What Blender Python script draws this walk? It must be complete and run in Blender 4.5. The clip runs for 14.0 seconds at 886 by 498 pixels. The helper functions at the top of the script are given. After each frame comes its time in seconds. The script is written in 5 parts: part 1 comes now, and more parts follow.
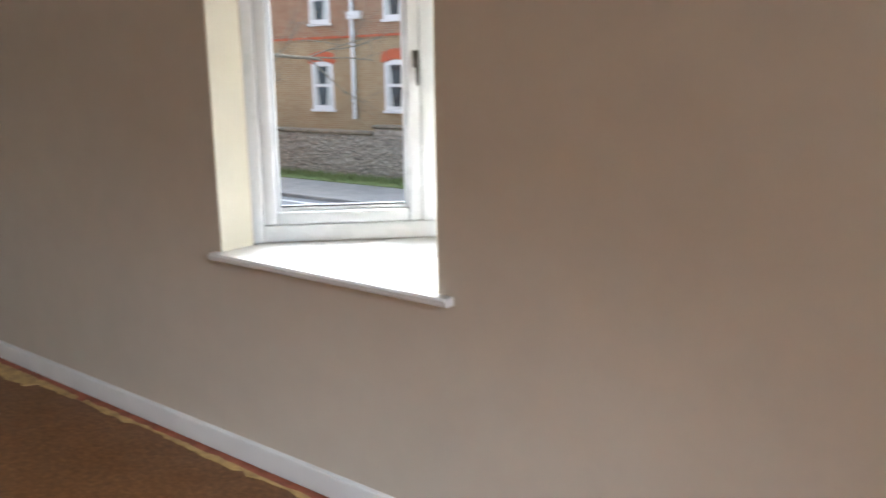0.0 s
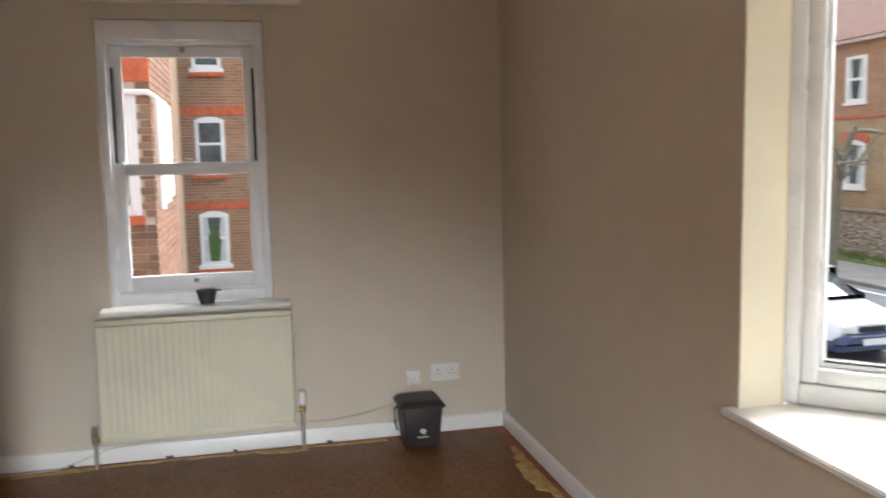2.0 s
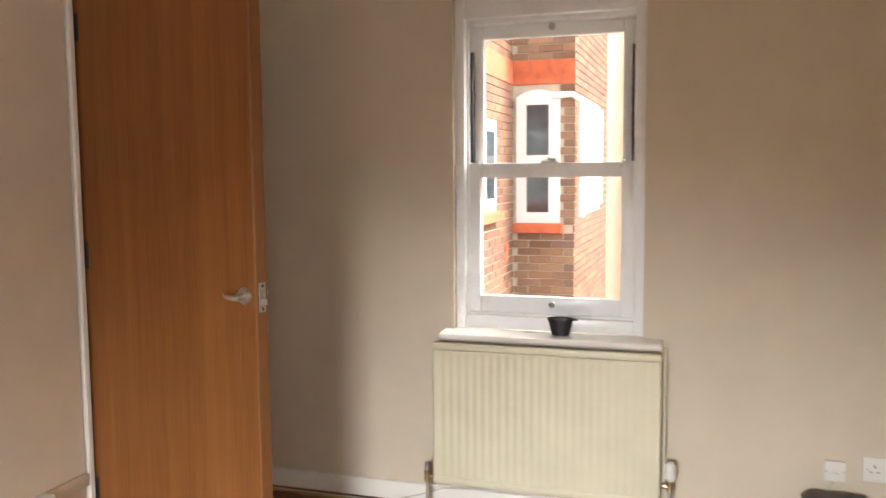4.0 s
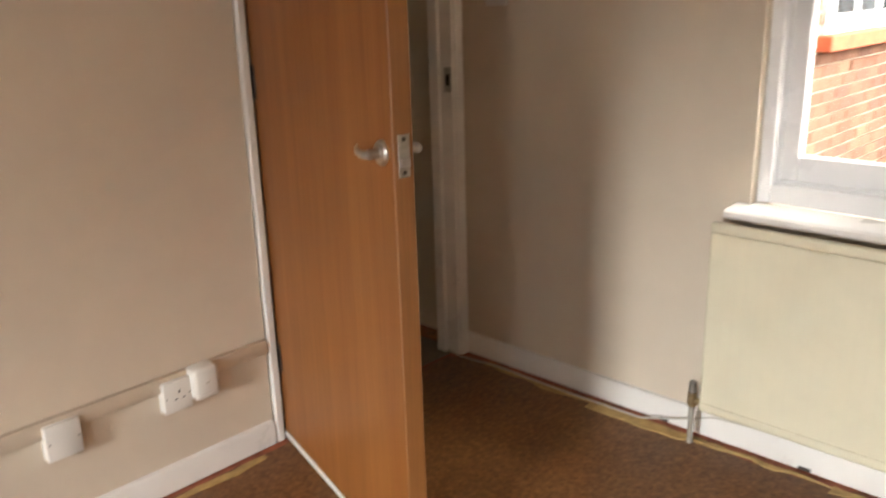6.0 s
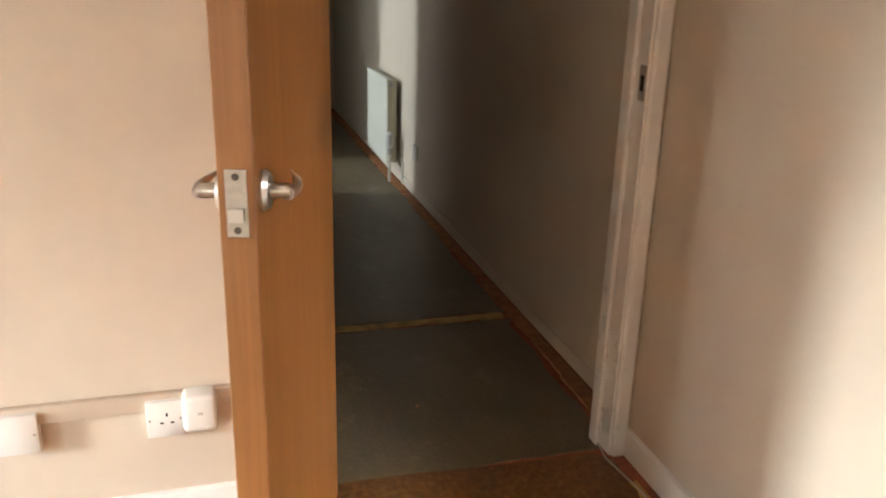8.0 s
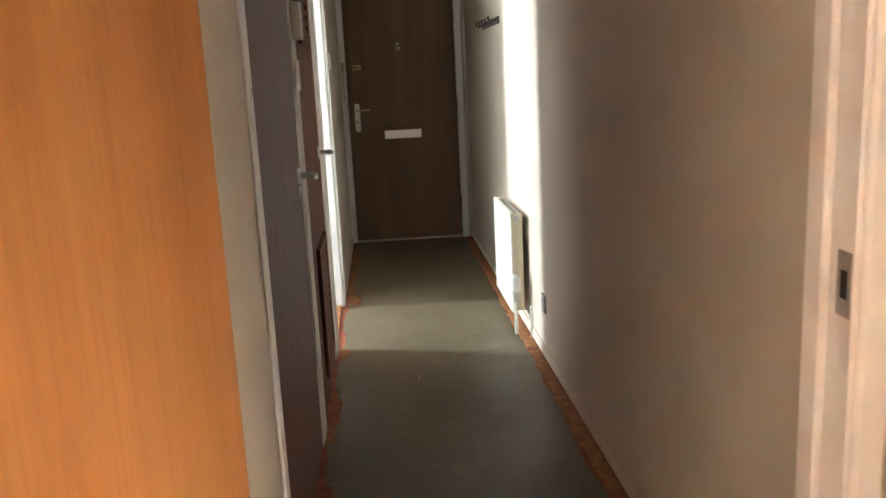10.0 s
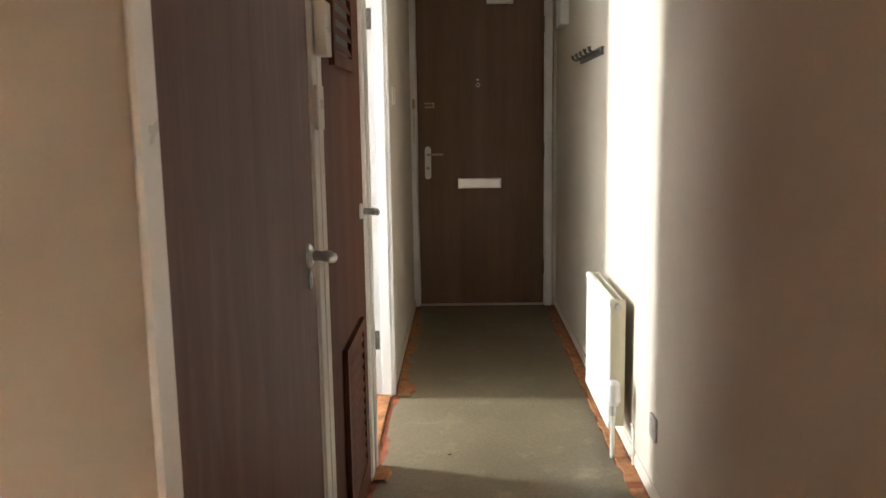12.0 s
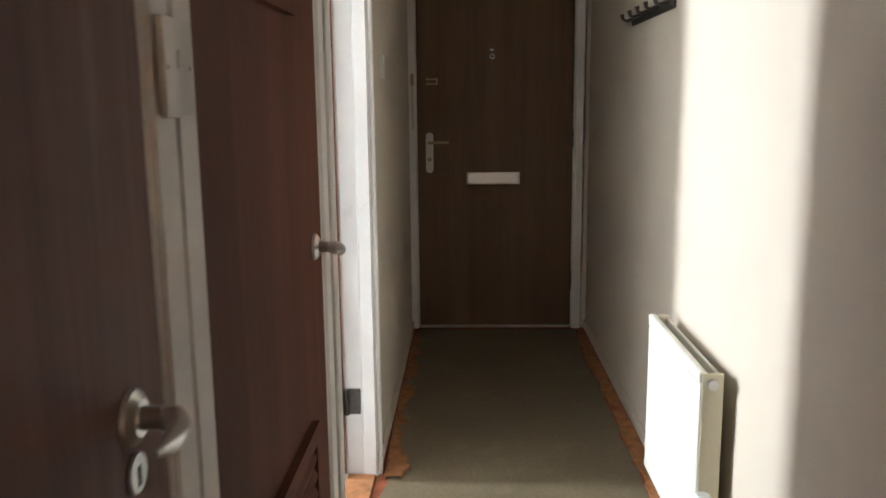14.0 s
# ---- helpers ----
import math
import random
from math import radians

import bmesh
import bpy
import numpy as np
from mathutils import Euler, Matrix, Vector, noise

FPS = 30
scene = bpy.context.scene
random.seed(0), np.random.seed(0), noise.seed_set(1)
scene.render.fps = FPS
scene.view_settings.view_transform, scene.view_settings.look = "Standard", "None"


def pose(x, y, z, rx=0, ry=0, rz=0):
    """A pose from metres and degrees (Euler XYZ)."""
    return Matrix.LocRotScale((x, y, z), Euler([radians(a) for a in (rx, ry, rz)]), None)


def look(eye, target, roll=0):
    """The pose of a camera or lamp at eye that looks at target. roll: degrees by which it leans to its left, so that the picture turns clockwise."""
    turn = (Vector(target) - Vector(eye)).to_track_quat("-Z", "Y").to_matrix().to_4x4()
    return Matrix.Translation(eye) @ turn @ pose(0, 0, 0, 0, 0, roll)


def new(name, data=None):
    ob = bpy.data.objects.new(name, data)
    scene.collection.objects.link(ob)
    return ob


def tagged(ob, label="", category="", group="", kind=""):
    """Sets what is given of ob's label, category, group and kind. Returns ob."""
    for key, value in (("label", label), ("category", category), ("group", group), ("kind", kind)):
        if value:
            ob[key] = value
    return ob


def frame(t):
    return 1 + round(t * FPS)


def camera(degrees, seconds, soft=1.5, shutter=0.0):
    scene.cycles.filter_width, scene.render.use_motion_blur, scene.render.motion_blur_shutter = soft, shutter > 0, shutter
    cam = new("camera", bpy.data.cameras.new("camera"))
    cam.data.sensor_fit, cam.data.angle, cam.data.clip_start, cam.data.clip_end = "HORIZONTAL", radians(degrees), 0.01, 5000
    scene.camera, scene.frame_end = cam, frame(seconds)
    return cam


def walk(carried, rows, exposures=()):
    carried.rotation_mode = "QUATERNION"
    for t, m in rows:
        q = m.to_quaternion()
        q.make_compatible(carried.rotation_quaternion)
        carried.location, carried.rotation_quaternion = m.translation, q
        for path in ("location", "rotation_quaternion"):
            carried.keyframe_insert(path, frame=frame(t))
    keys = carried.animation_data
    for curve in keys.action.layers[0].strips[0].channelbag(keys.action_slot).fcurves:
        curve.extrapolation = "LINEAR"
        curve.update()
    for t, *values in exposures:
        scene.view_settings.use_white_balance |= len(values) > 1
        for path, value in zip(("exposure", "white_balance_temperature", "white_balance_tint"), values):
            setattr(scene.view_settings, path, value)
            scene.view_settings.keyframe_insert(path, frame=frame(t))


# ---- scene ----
cam = camera(56.0, 14.0, shutter=0.4)
PATH = [
    (0, (-4.236, 1.597, 1.26), (-3.022, 0.065, 0.839), -0.9),
    (0.5, (-4.188, 1.483, 1.295), (-2.686, 0.221, 0.906), -1.7),
    (1, (-4.192, 1.41, 1.314), (-2.454, 0.479, 0.978), -0.7),
    (1.5, (-4.138, 1.339, 1.354), (-2.285, 0.652, 1.047), -1.2),
    (2, (-3.962, 1.222, 1.377), (-2.026, 0.775, 1.154), -1.2),
    (2.5, (-3.801, 1.083, 1.36), (-1.813, 0.937, 1.188), -1.2),
    (3, (-3.643, 0.975, 1.334), (-1.656, 1.123, 1.161), -0.6),
    (3.2, (-3.54, 0.938, 1.325), (-1.566, 1.199, 1.141), -0.6),
    (5.3, (-2.422, 0.897, 1.349), (-0.742, 1.94, 1.049), -0.8),
    (5.5, (-2.329, 0.936, 1.332), (-0.711, 2.052, 0.961), -1.2),
    (6, (-2.126, 0.951, 1.287), (-0.751, 2.278, 0.697), -1.7),
    (6.5, (-1.883, 0.875, 1.261), (-0.772, 2.357, 0.505), -0.4),
    (7, (-1.612, 0.928, 1.233), (-0.612, 2.472, 0.449), 0.7),
    (7.5, (-1.315, 1.029, 1.276), (-0.505, 2.711, 0.56), 0.2),
    (8, (-1.06, 1.128, 1.265), (-0.524, 2.94, 0.61), 1.6),
    (8.5, (-0.872, 1.33, 1.253), (-0.483, 3.201, 0.663), 1.8),
    (9, (-0.700, 1.568, 1.280), (-0.410, 3.484, 0.780), -1.3),
    (9.2, (-0.677, 1.652, 1.278), (-0.425, 3.579, 0.802), -2.0),
    (11.5, (-0.552, 2.598, 1.291), (-0.568, 4.57, 0.959), -1.2),
    (12, (-0.554, 2.882, 1.271), (-0.603, 4.857, 0.962), -0.9),
    (12.5, (-0.581, 3.05, 1.293), (-0.621, 5.02, 0.951), -1.3),
    (13, (-0.601, 3.294, 1.269), (-0.624, 5.256, 0.883), -1.8),
    (13.5, (-0.588, 3.629, 1.267), (-0.655, 5.592, 0.885), -1.2),
    (14, (-0.581, 3.94, 1.266), (-0.64, 5.908, 0.912), -0.6),
]
walk(cam, [(t, look(eye, target, roll)) for t, eye, target, roll in PATH],
     exposures=[(0, 1.95, 5400, 6), (1.5, 1.9, 5700, 6), (2.0, 1.95, 5900, 6), (3.0, 2.5, 6650, 9), (5.5, 2.65, 6450, 8), (6.5, 2.9, 6700, 9), (7.5, 3.6, 6400, 8),
                (8.4, 4.1, 6300, 7), (9.0, 4.8, 6000, 8), (11.5, 5.4, 6600, 9), (12.5, 5.3, 6400, 10), (14, 4.95, 6250, 11)])

# ---- world, sun and exposure ----
world = bpy.data.worlds.new("overcast_sky")
scene.world = world
world.use_nodes = True
wn = world.node_tree
sky = wn.nodes.new("ShaderNodeTexSky")
sky.sky_type = "NISHITA"
sky.sun_disc = False
sky.sun_elevation, sky.sun_rotation = radians(42), radians(150)
sky.air_density, sky.dust_density, sky.ozone_density = 1.6, 6.0, 1.0
hsv = wn.nodes.new("ShaderNodeHueSaturation")
hsv.inputs["Saturation"].default_value = 0.35
wn.links.new(sky.outputs[0], hsv.inputs["Color"])
wn.links.new(hsv.outputs[0], wn.nodes["Background"].inputs[0])
wn.nodes["Background"].inputs[1].default_value = 0.15

sun = new("sun", bpy.data.lights.new("sun", "SUN"))
sun.data.energy, sun.data.angle, sun.data.color = 0.6, radians(25), (1.0, 0.95, 0.88)
sun.matrix_world = look((0, 0, 20), (-6, 12, 4))


def window_lamp(name, at, target, width, height, watts, spread, color=(0.98, 0.99, 1.0)):
    """The sky's light in the opening of a window that the walk never faces."""
    lamp = new(name, bpy.data.lights.new(name, "AREA"))
    lamp.data.shape, lamp.data.size, lamp.data.size_y = "RECTANGLE", width, height
    lamp.data.energy, lamp.data.spread, lamp.data.color = watts, radians(spread), color
    lamp.matrix_world = look(at, target)
    return lamp


window_lamp("sky_in_west_window", (-5.68, 1.30, 1.42), (-4.68, 1.32, 0.82), 0.80, 0.50, 8.2, 62)
window_lamp("sky_in_south_west_window", (-4.85, -0.08, 1.42), (-4.45, 0.92, 1.00), 0.80, 1.10, 3.4, 120)
window_lamp("sky_in_side_room_window", (-4.22, 6.66, 1.45), (-3.22, 6.50, 1.34), 0.34, 1.25, 5.8, 160, (0.88, 0.95, 1.0))

# ---- small builders ----


def mesh_object(name, bm, material):
    me = bpy.data.meshes.new(name)
    bm.normal_update()
    bm.to_mesh(me)
    bm.free()
    me.materials.append(material)
    for p in me.polygons:
        p.use_smooth = True
    me.set_sharp_from_angle(angle=radians(32))
    return new(name, me)


def part(name, bm, material, parent=None, label=""):
    ob = mesh_object(name, bm, material)
    if parent is not None:
        ob.parent = parent
        ob.matrix_parent_inverse = base_of[parent.name].inverted() if parent.name in base_of else Matrix()
    if label:
        ob["label"] = label
    return ob


base_of = {}


def thing(name, at, label, category, group="", kind=""):
    ob = new(name)
    ob.empty_display_size = 0.1
    ob.location = at
    base_of[ob.name] = Matrix.Translation(at)
    return tagged(ob, label, category, group, kind)


def box(bm, lo, hi, bevel=0.0, seg=1):
    vs = [bm.verts.new((x, y, z)) for x in (lo[0], hi[0]) for y in (lo[1], hi[1]) for z in (lo[2], hi[2])]
    fs = [bm.faces.new([vs[i] for i in q]) for q in
          ((0, 1, 3, 2), (4, 6, 7, 5), (0, 4, 5, 1), (2, 3, 7, 6), (0, 2, 6, 4), (1, 5, 7, 3))]
    if bevel:
        es = list({e for f in fs for e in f.edges})
        bmesh.ops.bevel(bm, geom=es, offset=bevel, segments=seg, affect="EDGES", profile=0.5)
    return bm


def boxed(lo, hi, bevel=0.0, seg=1):
    return box(bmesh.new(), lo, hi, bevel, seg)


def rod(bm, points, radius, sides=10, caps=True):
    """A round bar along points; radius may be one number or one a point."""
    pts = [Vector(p) for p in points]
    rings = []
    for i, p in enumerate(pts):
        d = (pts[min(i + 1, len(pts) - 1)] - pts[max(i - 1, 0)]).normalized()
        ref = Vector((0, 0, 1)) if abs(d.z) < 0.9 else Vector((1, 0, 0))
        a = d.cross(ref).normalized()
        b = d.cross(a)
        r = radius[i] if isinstance(radius, (list, tuple)) else radius
        rings.append([bm.verts.new(p + (a * math.cos(k * math.tau / sides) + b * math.sin(k * math.tau / sides)) * r) for k in range(sides)])
    for r0, r1 in zip(rings, rings[1:]):
        for k in range(sides):
            bm.faces.new((r0[k], r0[(k + 1) % sides], r1[(k + 1) % sides], r1[k]))
    if caps:
        bm.faces.new(rings[0][::-1])
        bm.faces.new(rings[-1])
    bmesh.ops.recalc_face_normals(bm, faces=bm.faces)
    return bm


def rodded(points, radius, sides=10):
    return rod(bmesh.new(), points, radius, sides)


def prism(bm, outline, axis, lo, hi):
    """An outline of (a, b) pairs pulled along an axis from lo to hi."""
    def place(a, b, c):
        return {"x": (c, a, b), "y": (a, c, b), "z": (a, b, c)}[axis]
    r0 = [bm.verts.new(place(a, b, lo)) for a, b in outline]
    r1 = [bm.verts.new(place(a, b, hi)) for a, b in outline]
    n = len(outline)
    for k in range(n):
        bm.faces.new((r0[k], r0[(k + 1) % n], r1[(k + 1) % n], r1[k]))
    bm.faces.new(r0[::-1])
    bm.faces.new(r1)
    bmesh.ops.recalc_face_normals(bm, faces=bm.faces)
    return bm


def wall_mesh(axis, c0, c1, s0, s1, z0, z1, holes):
    """A slab of wall between c0 and c1 across axis, with holes (s0, s1, z0, z1) right through."""
    ss = sorted({s0, s1, *[h[0] for h in holes], *[h[1] for h in holes]})
    zs = sorted({z0, z1, *[h[2] for h in holes], *[h[3] for h in holes]})

    def solid(i, j):
        if not (0 <= i < len(ss) - 1 and 0 <= j < len(zs) - 1):
            return False
        a, b = (ss[i] + ss[i + 1]) / 2, (zs[j] + zs[j + 1]) / 2
        return not any(h[0] < a < h[1] and h[2] < b < h[3] for h in holes)
    bm, made = bmesh.new(), {}

    def v(c, i, j):
        if (c, i, j) not in made:
            made[c, i, j] = bm.verts.new((c, ss[i], zs[j]) if axis == "x" else (ss[i], c, zs[j]))
        return made[c, i, j]
    for i in range(len(ss) - 1):
        for j in range(len(zs) - 1):
            if not solid(i, j):
                continue
            for c in (c0, c1):
                bm.faces.new((v(c, i, j), v(c, i + 1, j), v(c, i + 1, j + 1), v(c, i, j + 1)))
            for (a, b), nb in ((((i, j), (i, j + 1)), (i - 1, j)), (((i + 1, j), (i + 1, j + 1)), (i + 1, j)),
                               (((i, j), (i + 1, j)), (i, j - 1)), (((i, j + 1), (i + 1, j + 1)), (i, j + 1))):
                if not solid(*nb):
                    bm.faces.new((v(c0, *a), v(c0, *b), v(c1, *b), v(c1, *a)))
    bmesh.ops.recalc_face_normals(bm, faces=bm.faces)
    return bm


# ---- materials ----


def nodes_of(name):
    m = bpy.data.materials.new(name)
    m.use_nodes = True
    t = m.node_tree
    return m, t, t.nodes["Principled BSDF"]


def noise_node(t, vec, scale, detail=4.0, rough=0.55):
    n = t.nodes.new("ShaderNodeTexNoise")
    n.inputs["Scale"].default_value, n.inputs["Detail"].default_value, n.inputs["Roughness"].default_value = scale, detail, rough
    t.links.new(vec, n.inputs["Vector"])
    return n


def coords(t, stretch=(1, 1, 1), kind="Object"):
    c = t.nodes.new("ShaderNodeTexCoord")
    mp = t.nodes.new("ShaderNodeMapping")
    mp.inputs["Scale"].default_value = stretch
    t.links.new(c.outputs[kind], mp.inputs["Vector"])
    return mp.outputs["Vector"]


def ramp(t, fac, stops):
    r = t.nodes.new("ShaderNodeValToRGB")
    while len(r.color_ramp.elements) < len(stops):
        r.color_ramp.elements.new(0.5)
    for e, (pos, col) in zip(r.color_ramp.elements, stops):
        e.position, e.color = pos, (*col, 1)
    t.links.new(fac, r.inputs["Fac"])
    return r.outputs["Color"]


def mix(t, fac, a, b, blend="MIX"):
    m = t.nodes.new("ShaderNodeMix")
    m.data_type, m.blend_type = "RGBA", blend
    for sock, val in ((m.inputs["Factor"], fac), (m.inputs["A"], a), (m.inputs["B"], b)):
        if isinstance(val, (int, float)):
            sock.default_value = val
        elif isinstance(val, tuple):
            sock.default_value = (*val, 1)
        else:
            t.links.new(val, sock)
    return m.outputs["Result"]


def add_bump(t, bsdf, height, strength, distance=0.002):
    b = t.nodes.new("ShaderNodeBump")
    b.inputs["Strength"].default_value, b.inputs["Distance"].default_value = strength, distance
    t.links.new(height, b.inputs["Height"])
    t.links.new(b.outputs["Normal"], bsdf.inputs["Normal"])


def shade(c, k):
    return tuple(min(1.0, v * k) for v in c)


def plain(name, col, rough=0.5, metal=0.0, var=0.1, vscale=3.0, bump=0.1, bscale=120.0, stretch=(1, 1, 1), spec=0.5):
    m, t, b = nodes_of(name)
    v = coords(t, stretch)
    n = noise_node(t, v, vscale, 5)
    t.links.new(ramp(t, n.outputs["Fac"], [(0.3, shade(col, 1 - var)), (0.7, shade(col, 1 + var))]), b.inputs["Base Color"])
    g = noise_node(t, v, bscale, 3)
    if bump:
        add_bump(t, b, g.outputs["Fac"], bump)
    rr = t.nodes.new("ShaderNodeMapRange")
    rr.inputs["To Min"].default_value, rr.inputs["To Max"].default_value = max(0.03, rough - 0.08), min(1, rough + 0.08)
    t.links.new(n.outputs["Fac"], rr.inputs["Value"])
    t.links.new(rr.outputs["Result"], b.inputs["Roughness"])
    b.inputs["Metallic"].default_value = metal
    b.inputs["Specular IOR Level"].default_value = spec
    return m


def wood(name, dark, light, rough=0.4, grain=1.0, bump=0.15, spec=0.5, scuffed=False):
    m, t, b = nodes_of(name)
    v = coords(t, (14 * grain, 14 * grain, 0.55 * grain))
    n = noise_node(t, v, 1.0, 6, 0.6)
    fine = noise_node(t, coords(t, (160, 160, 4)), 1.0, 3)
    c = ramp(t, n.outputs["Fac"], [(0.3, dark), (0.52, tuple((a + c2) / 2 for a, c2 in zip(dark, light))), (0.72, light)])
    c = mix(t, 0.22, c, ramp(t, fine.outputs["Fac"], [(0.35, shade(dark, 0.8)), (0.6, light)]))
    big = noise_node(t, coords(t, (1, 1, 1)), 2.2, 3)
    c = mix(t, 0.5, c, ramp(t, big.outputs["Fac"], [(0.3, (0.78, 0.78, 0.78)), (0.7, (1.0, 1.0, 1.0))]), "MULTIPLY")
    if scuffed:
        s = noise_node(t, coords(t, (7, 7, 1.1)), 1.6, 6, 0.65)
        c = mix(t, ramp(t, s.outputs["Fac"], [(0.56, (0, 0, 0)), (0.76, (0.6, 0.6, 0.6))]), c, (0.24, 0.155, 0.135))
    t.links.new(c, b.inputs["Base Color"])
    b.inputs["Roughness"].default_value = rough
    b.inputs["Specular IOR Level"].default_value = spec
    add_bump(t, b, fine.outputs["Fac"], bump, 0.0006)
    return m


def emulsion(name, col):
    m, t, b = nodes_of(name)
    v = coords(t)
    big = noise_node(t, v, 1.1, 4)
    mid = noise_node(t, v, 7.0, 5)
    c = ramp(t, big.outputs["Fac"], [(0.3, shade(col, 0.95)), (0.7, shade(col, 1.03))])
    c = mix(t, 0.35, c, ramp(t, mid.outputs["Fac"], [(0.35, shade(col, 0.94)), (0.65, shade(col, 1.04))]))
    t.links.new(c, b.inputs["Base Color"])
    b.inputs["Roughness"].default_value = 0.62
    b.inputs["Specular IOR Level"].default_value = 0.3
    f = noise_node(t, v, 140.0, 3)
    w = noise_node(t, v, 9.0, 2)
    add_bump(t, b, mix(t, 0.6, f.outputs["Fac"], w.outputs["Fac"]), 0.12, 0.003)
    return m


def cork_vinyl():
    m, t, b = nodes_of("brown_cork_vinyl")
    v = coords(t)
    warp = noise_node(t, v, 22.0, 3)
    vv = t.nodes.new("ShaderNodeVectorMath")
    vv.operation = "MULTIPLY_ADD"
    vv.inputs[1].default_value = (0.035, 0.035, 0.035)
    t.links.new(warp.outputs["Color"], vv.inputs[0])
    t.links.new(v, vv.inputs[2])
    vo = t.nodes.new("ShaderNodeTexVoronoi")
    vo.inputs["Scale"].default_value = 92
    t.links.new(vv.outputs[0], vo.inputs["Vector"])
    c = ramp(t, vo.outputs["Color"], [(0.1, (0.110, 0.044, 0.013)), (0.5, (0.180, 0.075, 0.023)), (0.9, (0.245, 0.110, 0.035))])
    n = noise_node(t, v, 58.0, 5)
    c = mix(t, 0.55, c, ramp(t, n.outputs["Fac"], [(0.32, (0.105, 0.041, 0.012)), (0.5, (0.182, 0.077, 0.023)), (0.68, (0.300, 0.145, 0.050))]))
    st = noise_node(t, v, 1.6, 4)
    c = mix(t, 0.6, c, ramp(t, st.outputs["Fac"], [(0.3, (0.78, 0.76, 0.74)), (0.65, (1, 1, 1))]), "MULTIPLY")
    t.links.new(c, b.inputs["Base Color"])
    sm = noise_node(t, v, 6.0, 5)
    rr = t.nodes.new("ShaderNodeMapRange")
    rr.inputs["To Min"].default_value, rr.inputs["To Max"].default_value = 0.34, 0.6
    t.links.new(sm.outputs["Fac"], rr.inputs["Value"])
    t.links.new(rr.outputs[0], b.inputs["Roughness"])
    b.inputs["Specular IOR Level"].default_value = 0.4
    add_bump(t, b, n.outputs["Fac"], 0.12, 0.002)
    return m


def hall_vinyl():
    m, t, b = nodes_of("grey_green_vinyl")
    v = coords(t)
    big = noise_node(t, v, 2.0, 5)
    spk = noise_node(t, v, 90.0, 3)
    scuff = noise_node(t, coords(t, (9, 1.2, 1)), 2.5, 5)
    c = ramp(t, big.outputs["Fac"], [(0.3, (0.130, 0.102, 0.062)), (0.7, (0.205, 0.163, 0.104))])
    c = mix(t, 0.3, c, ramp(t, spk.outputs["Fac"], [(0.35, (0.125, 0.102, 0.065)), (0.65, (0.27, 0.22, 0.14))]))
    c = mix(t, 0.4, c, ramp(t, scuff.outputs["Fac"], [(0.36, (0.72, 0.7, 0.68)), (0.6, (1, 1, 1))]), "MULTIPLY")
    stain = noise_node(t, v, 5.5, 6, 0.7)
    c = mix(t, ramp(t, stain.outputs["Fac"], [(0.56, (0, 0, 0)), (0.74, (0.55, 0.55, 0.55))]), c, (0.34, 0.285, 0.185))
    t.links.new(c, b.inputs["Base Color"])
    rr = t.nodes.new("ShaderNodeMapRange")
    rr.inputs["To Min"].default_value, rr.inputs["To Max"].default_value = 0.3, 0.58
    t.links.new(scuff.outputs["Fac"], rr.inputs["Value"])
    t.links.new(rr.outputs[0], b.inputs["Roughness"])
    add_bump(t, b, spk.outputs["Fac"], 0.1, 0.001)
    return m


def brickwork(name, a, bcol, mortar, axis, scale=1.0):
    """Far brickwork: courses of 75 mm on a wall across the given axis."""
    m, t, b = nodes_of(name)
    c = t.nodes.new("ShaderNodeTexCoord")
    sep = t.nodes.new("ShaderNodeSeparateXYZ")
    com = t.nodes.new("ShaderNodeCombineXYZ")
    t.links.new(c.outputs["Object"], sep.inputs[0])
    t.links.new(sep.outputs["Y" if axis == "x" else "X"], com.inputs["X"])
    t.links.new(sep.outputs["Z"], com.inputs["Y"])
    br = t.nodes.new("ShaderNodeTexBrick")
    br.inputs["Scale"].default_value = scale
    br.inputs["Brick Width"].default_value, br.inputs["Row Height"].default_value = 0.225, 0.075
    br.inputs["Mortar Size"].default_value, br.inputs["Mortar Smooth"].default_value = 0.006, 0.3
    br.inputs["Color1"].default_value, br.inputs["Color2"].default_value = (*a, 1), (*bcol, 1)
    br.inputs["Mortar"].default_value = (*mortar, 1)
    br.inputs["Bias"].default_value = -0.1
    t.links.new(com.outputs[0], br.inputs["Vector"])
    n = noise_node(t, c.outputs["Object"], 1.3, 5)
    col = mix(t, 0.55, br.outputs["Color"], ramp(t, n.outputs["Fac"], [(0.3, (0.72, 0.7, 0.68)), (0.7, (1.0, 1.0, 1.0))]), "MULTIPLY")
    t.links.new(col, b.inputs["Base Color"])
    b.inputs["Roughness"].default_value = 0.9
    add_bump(t, b, br.outputs["Fac"], -0.6, 0.008)
    return m


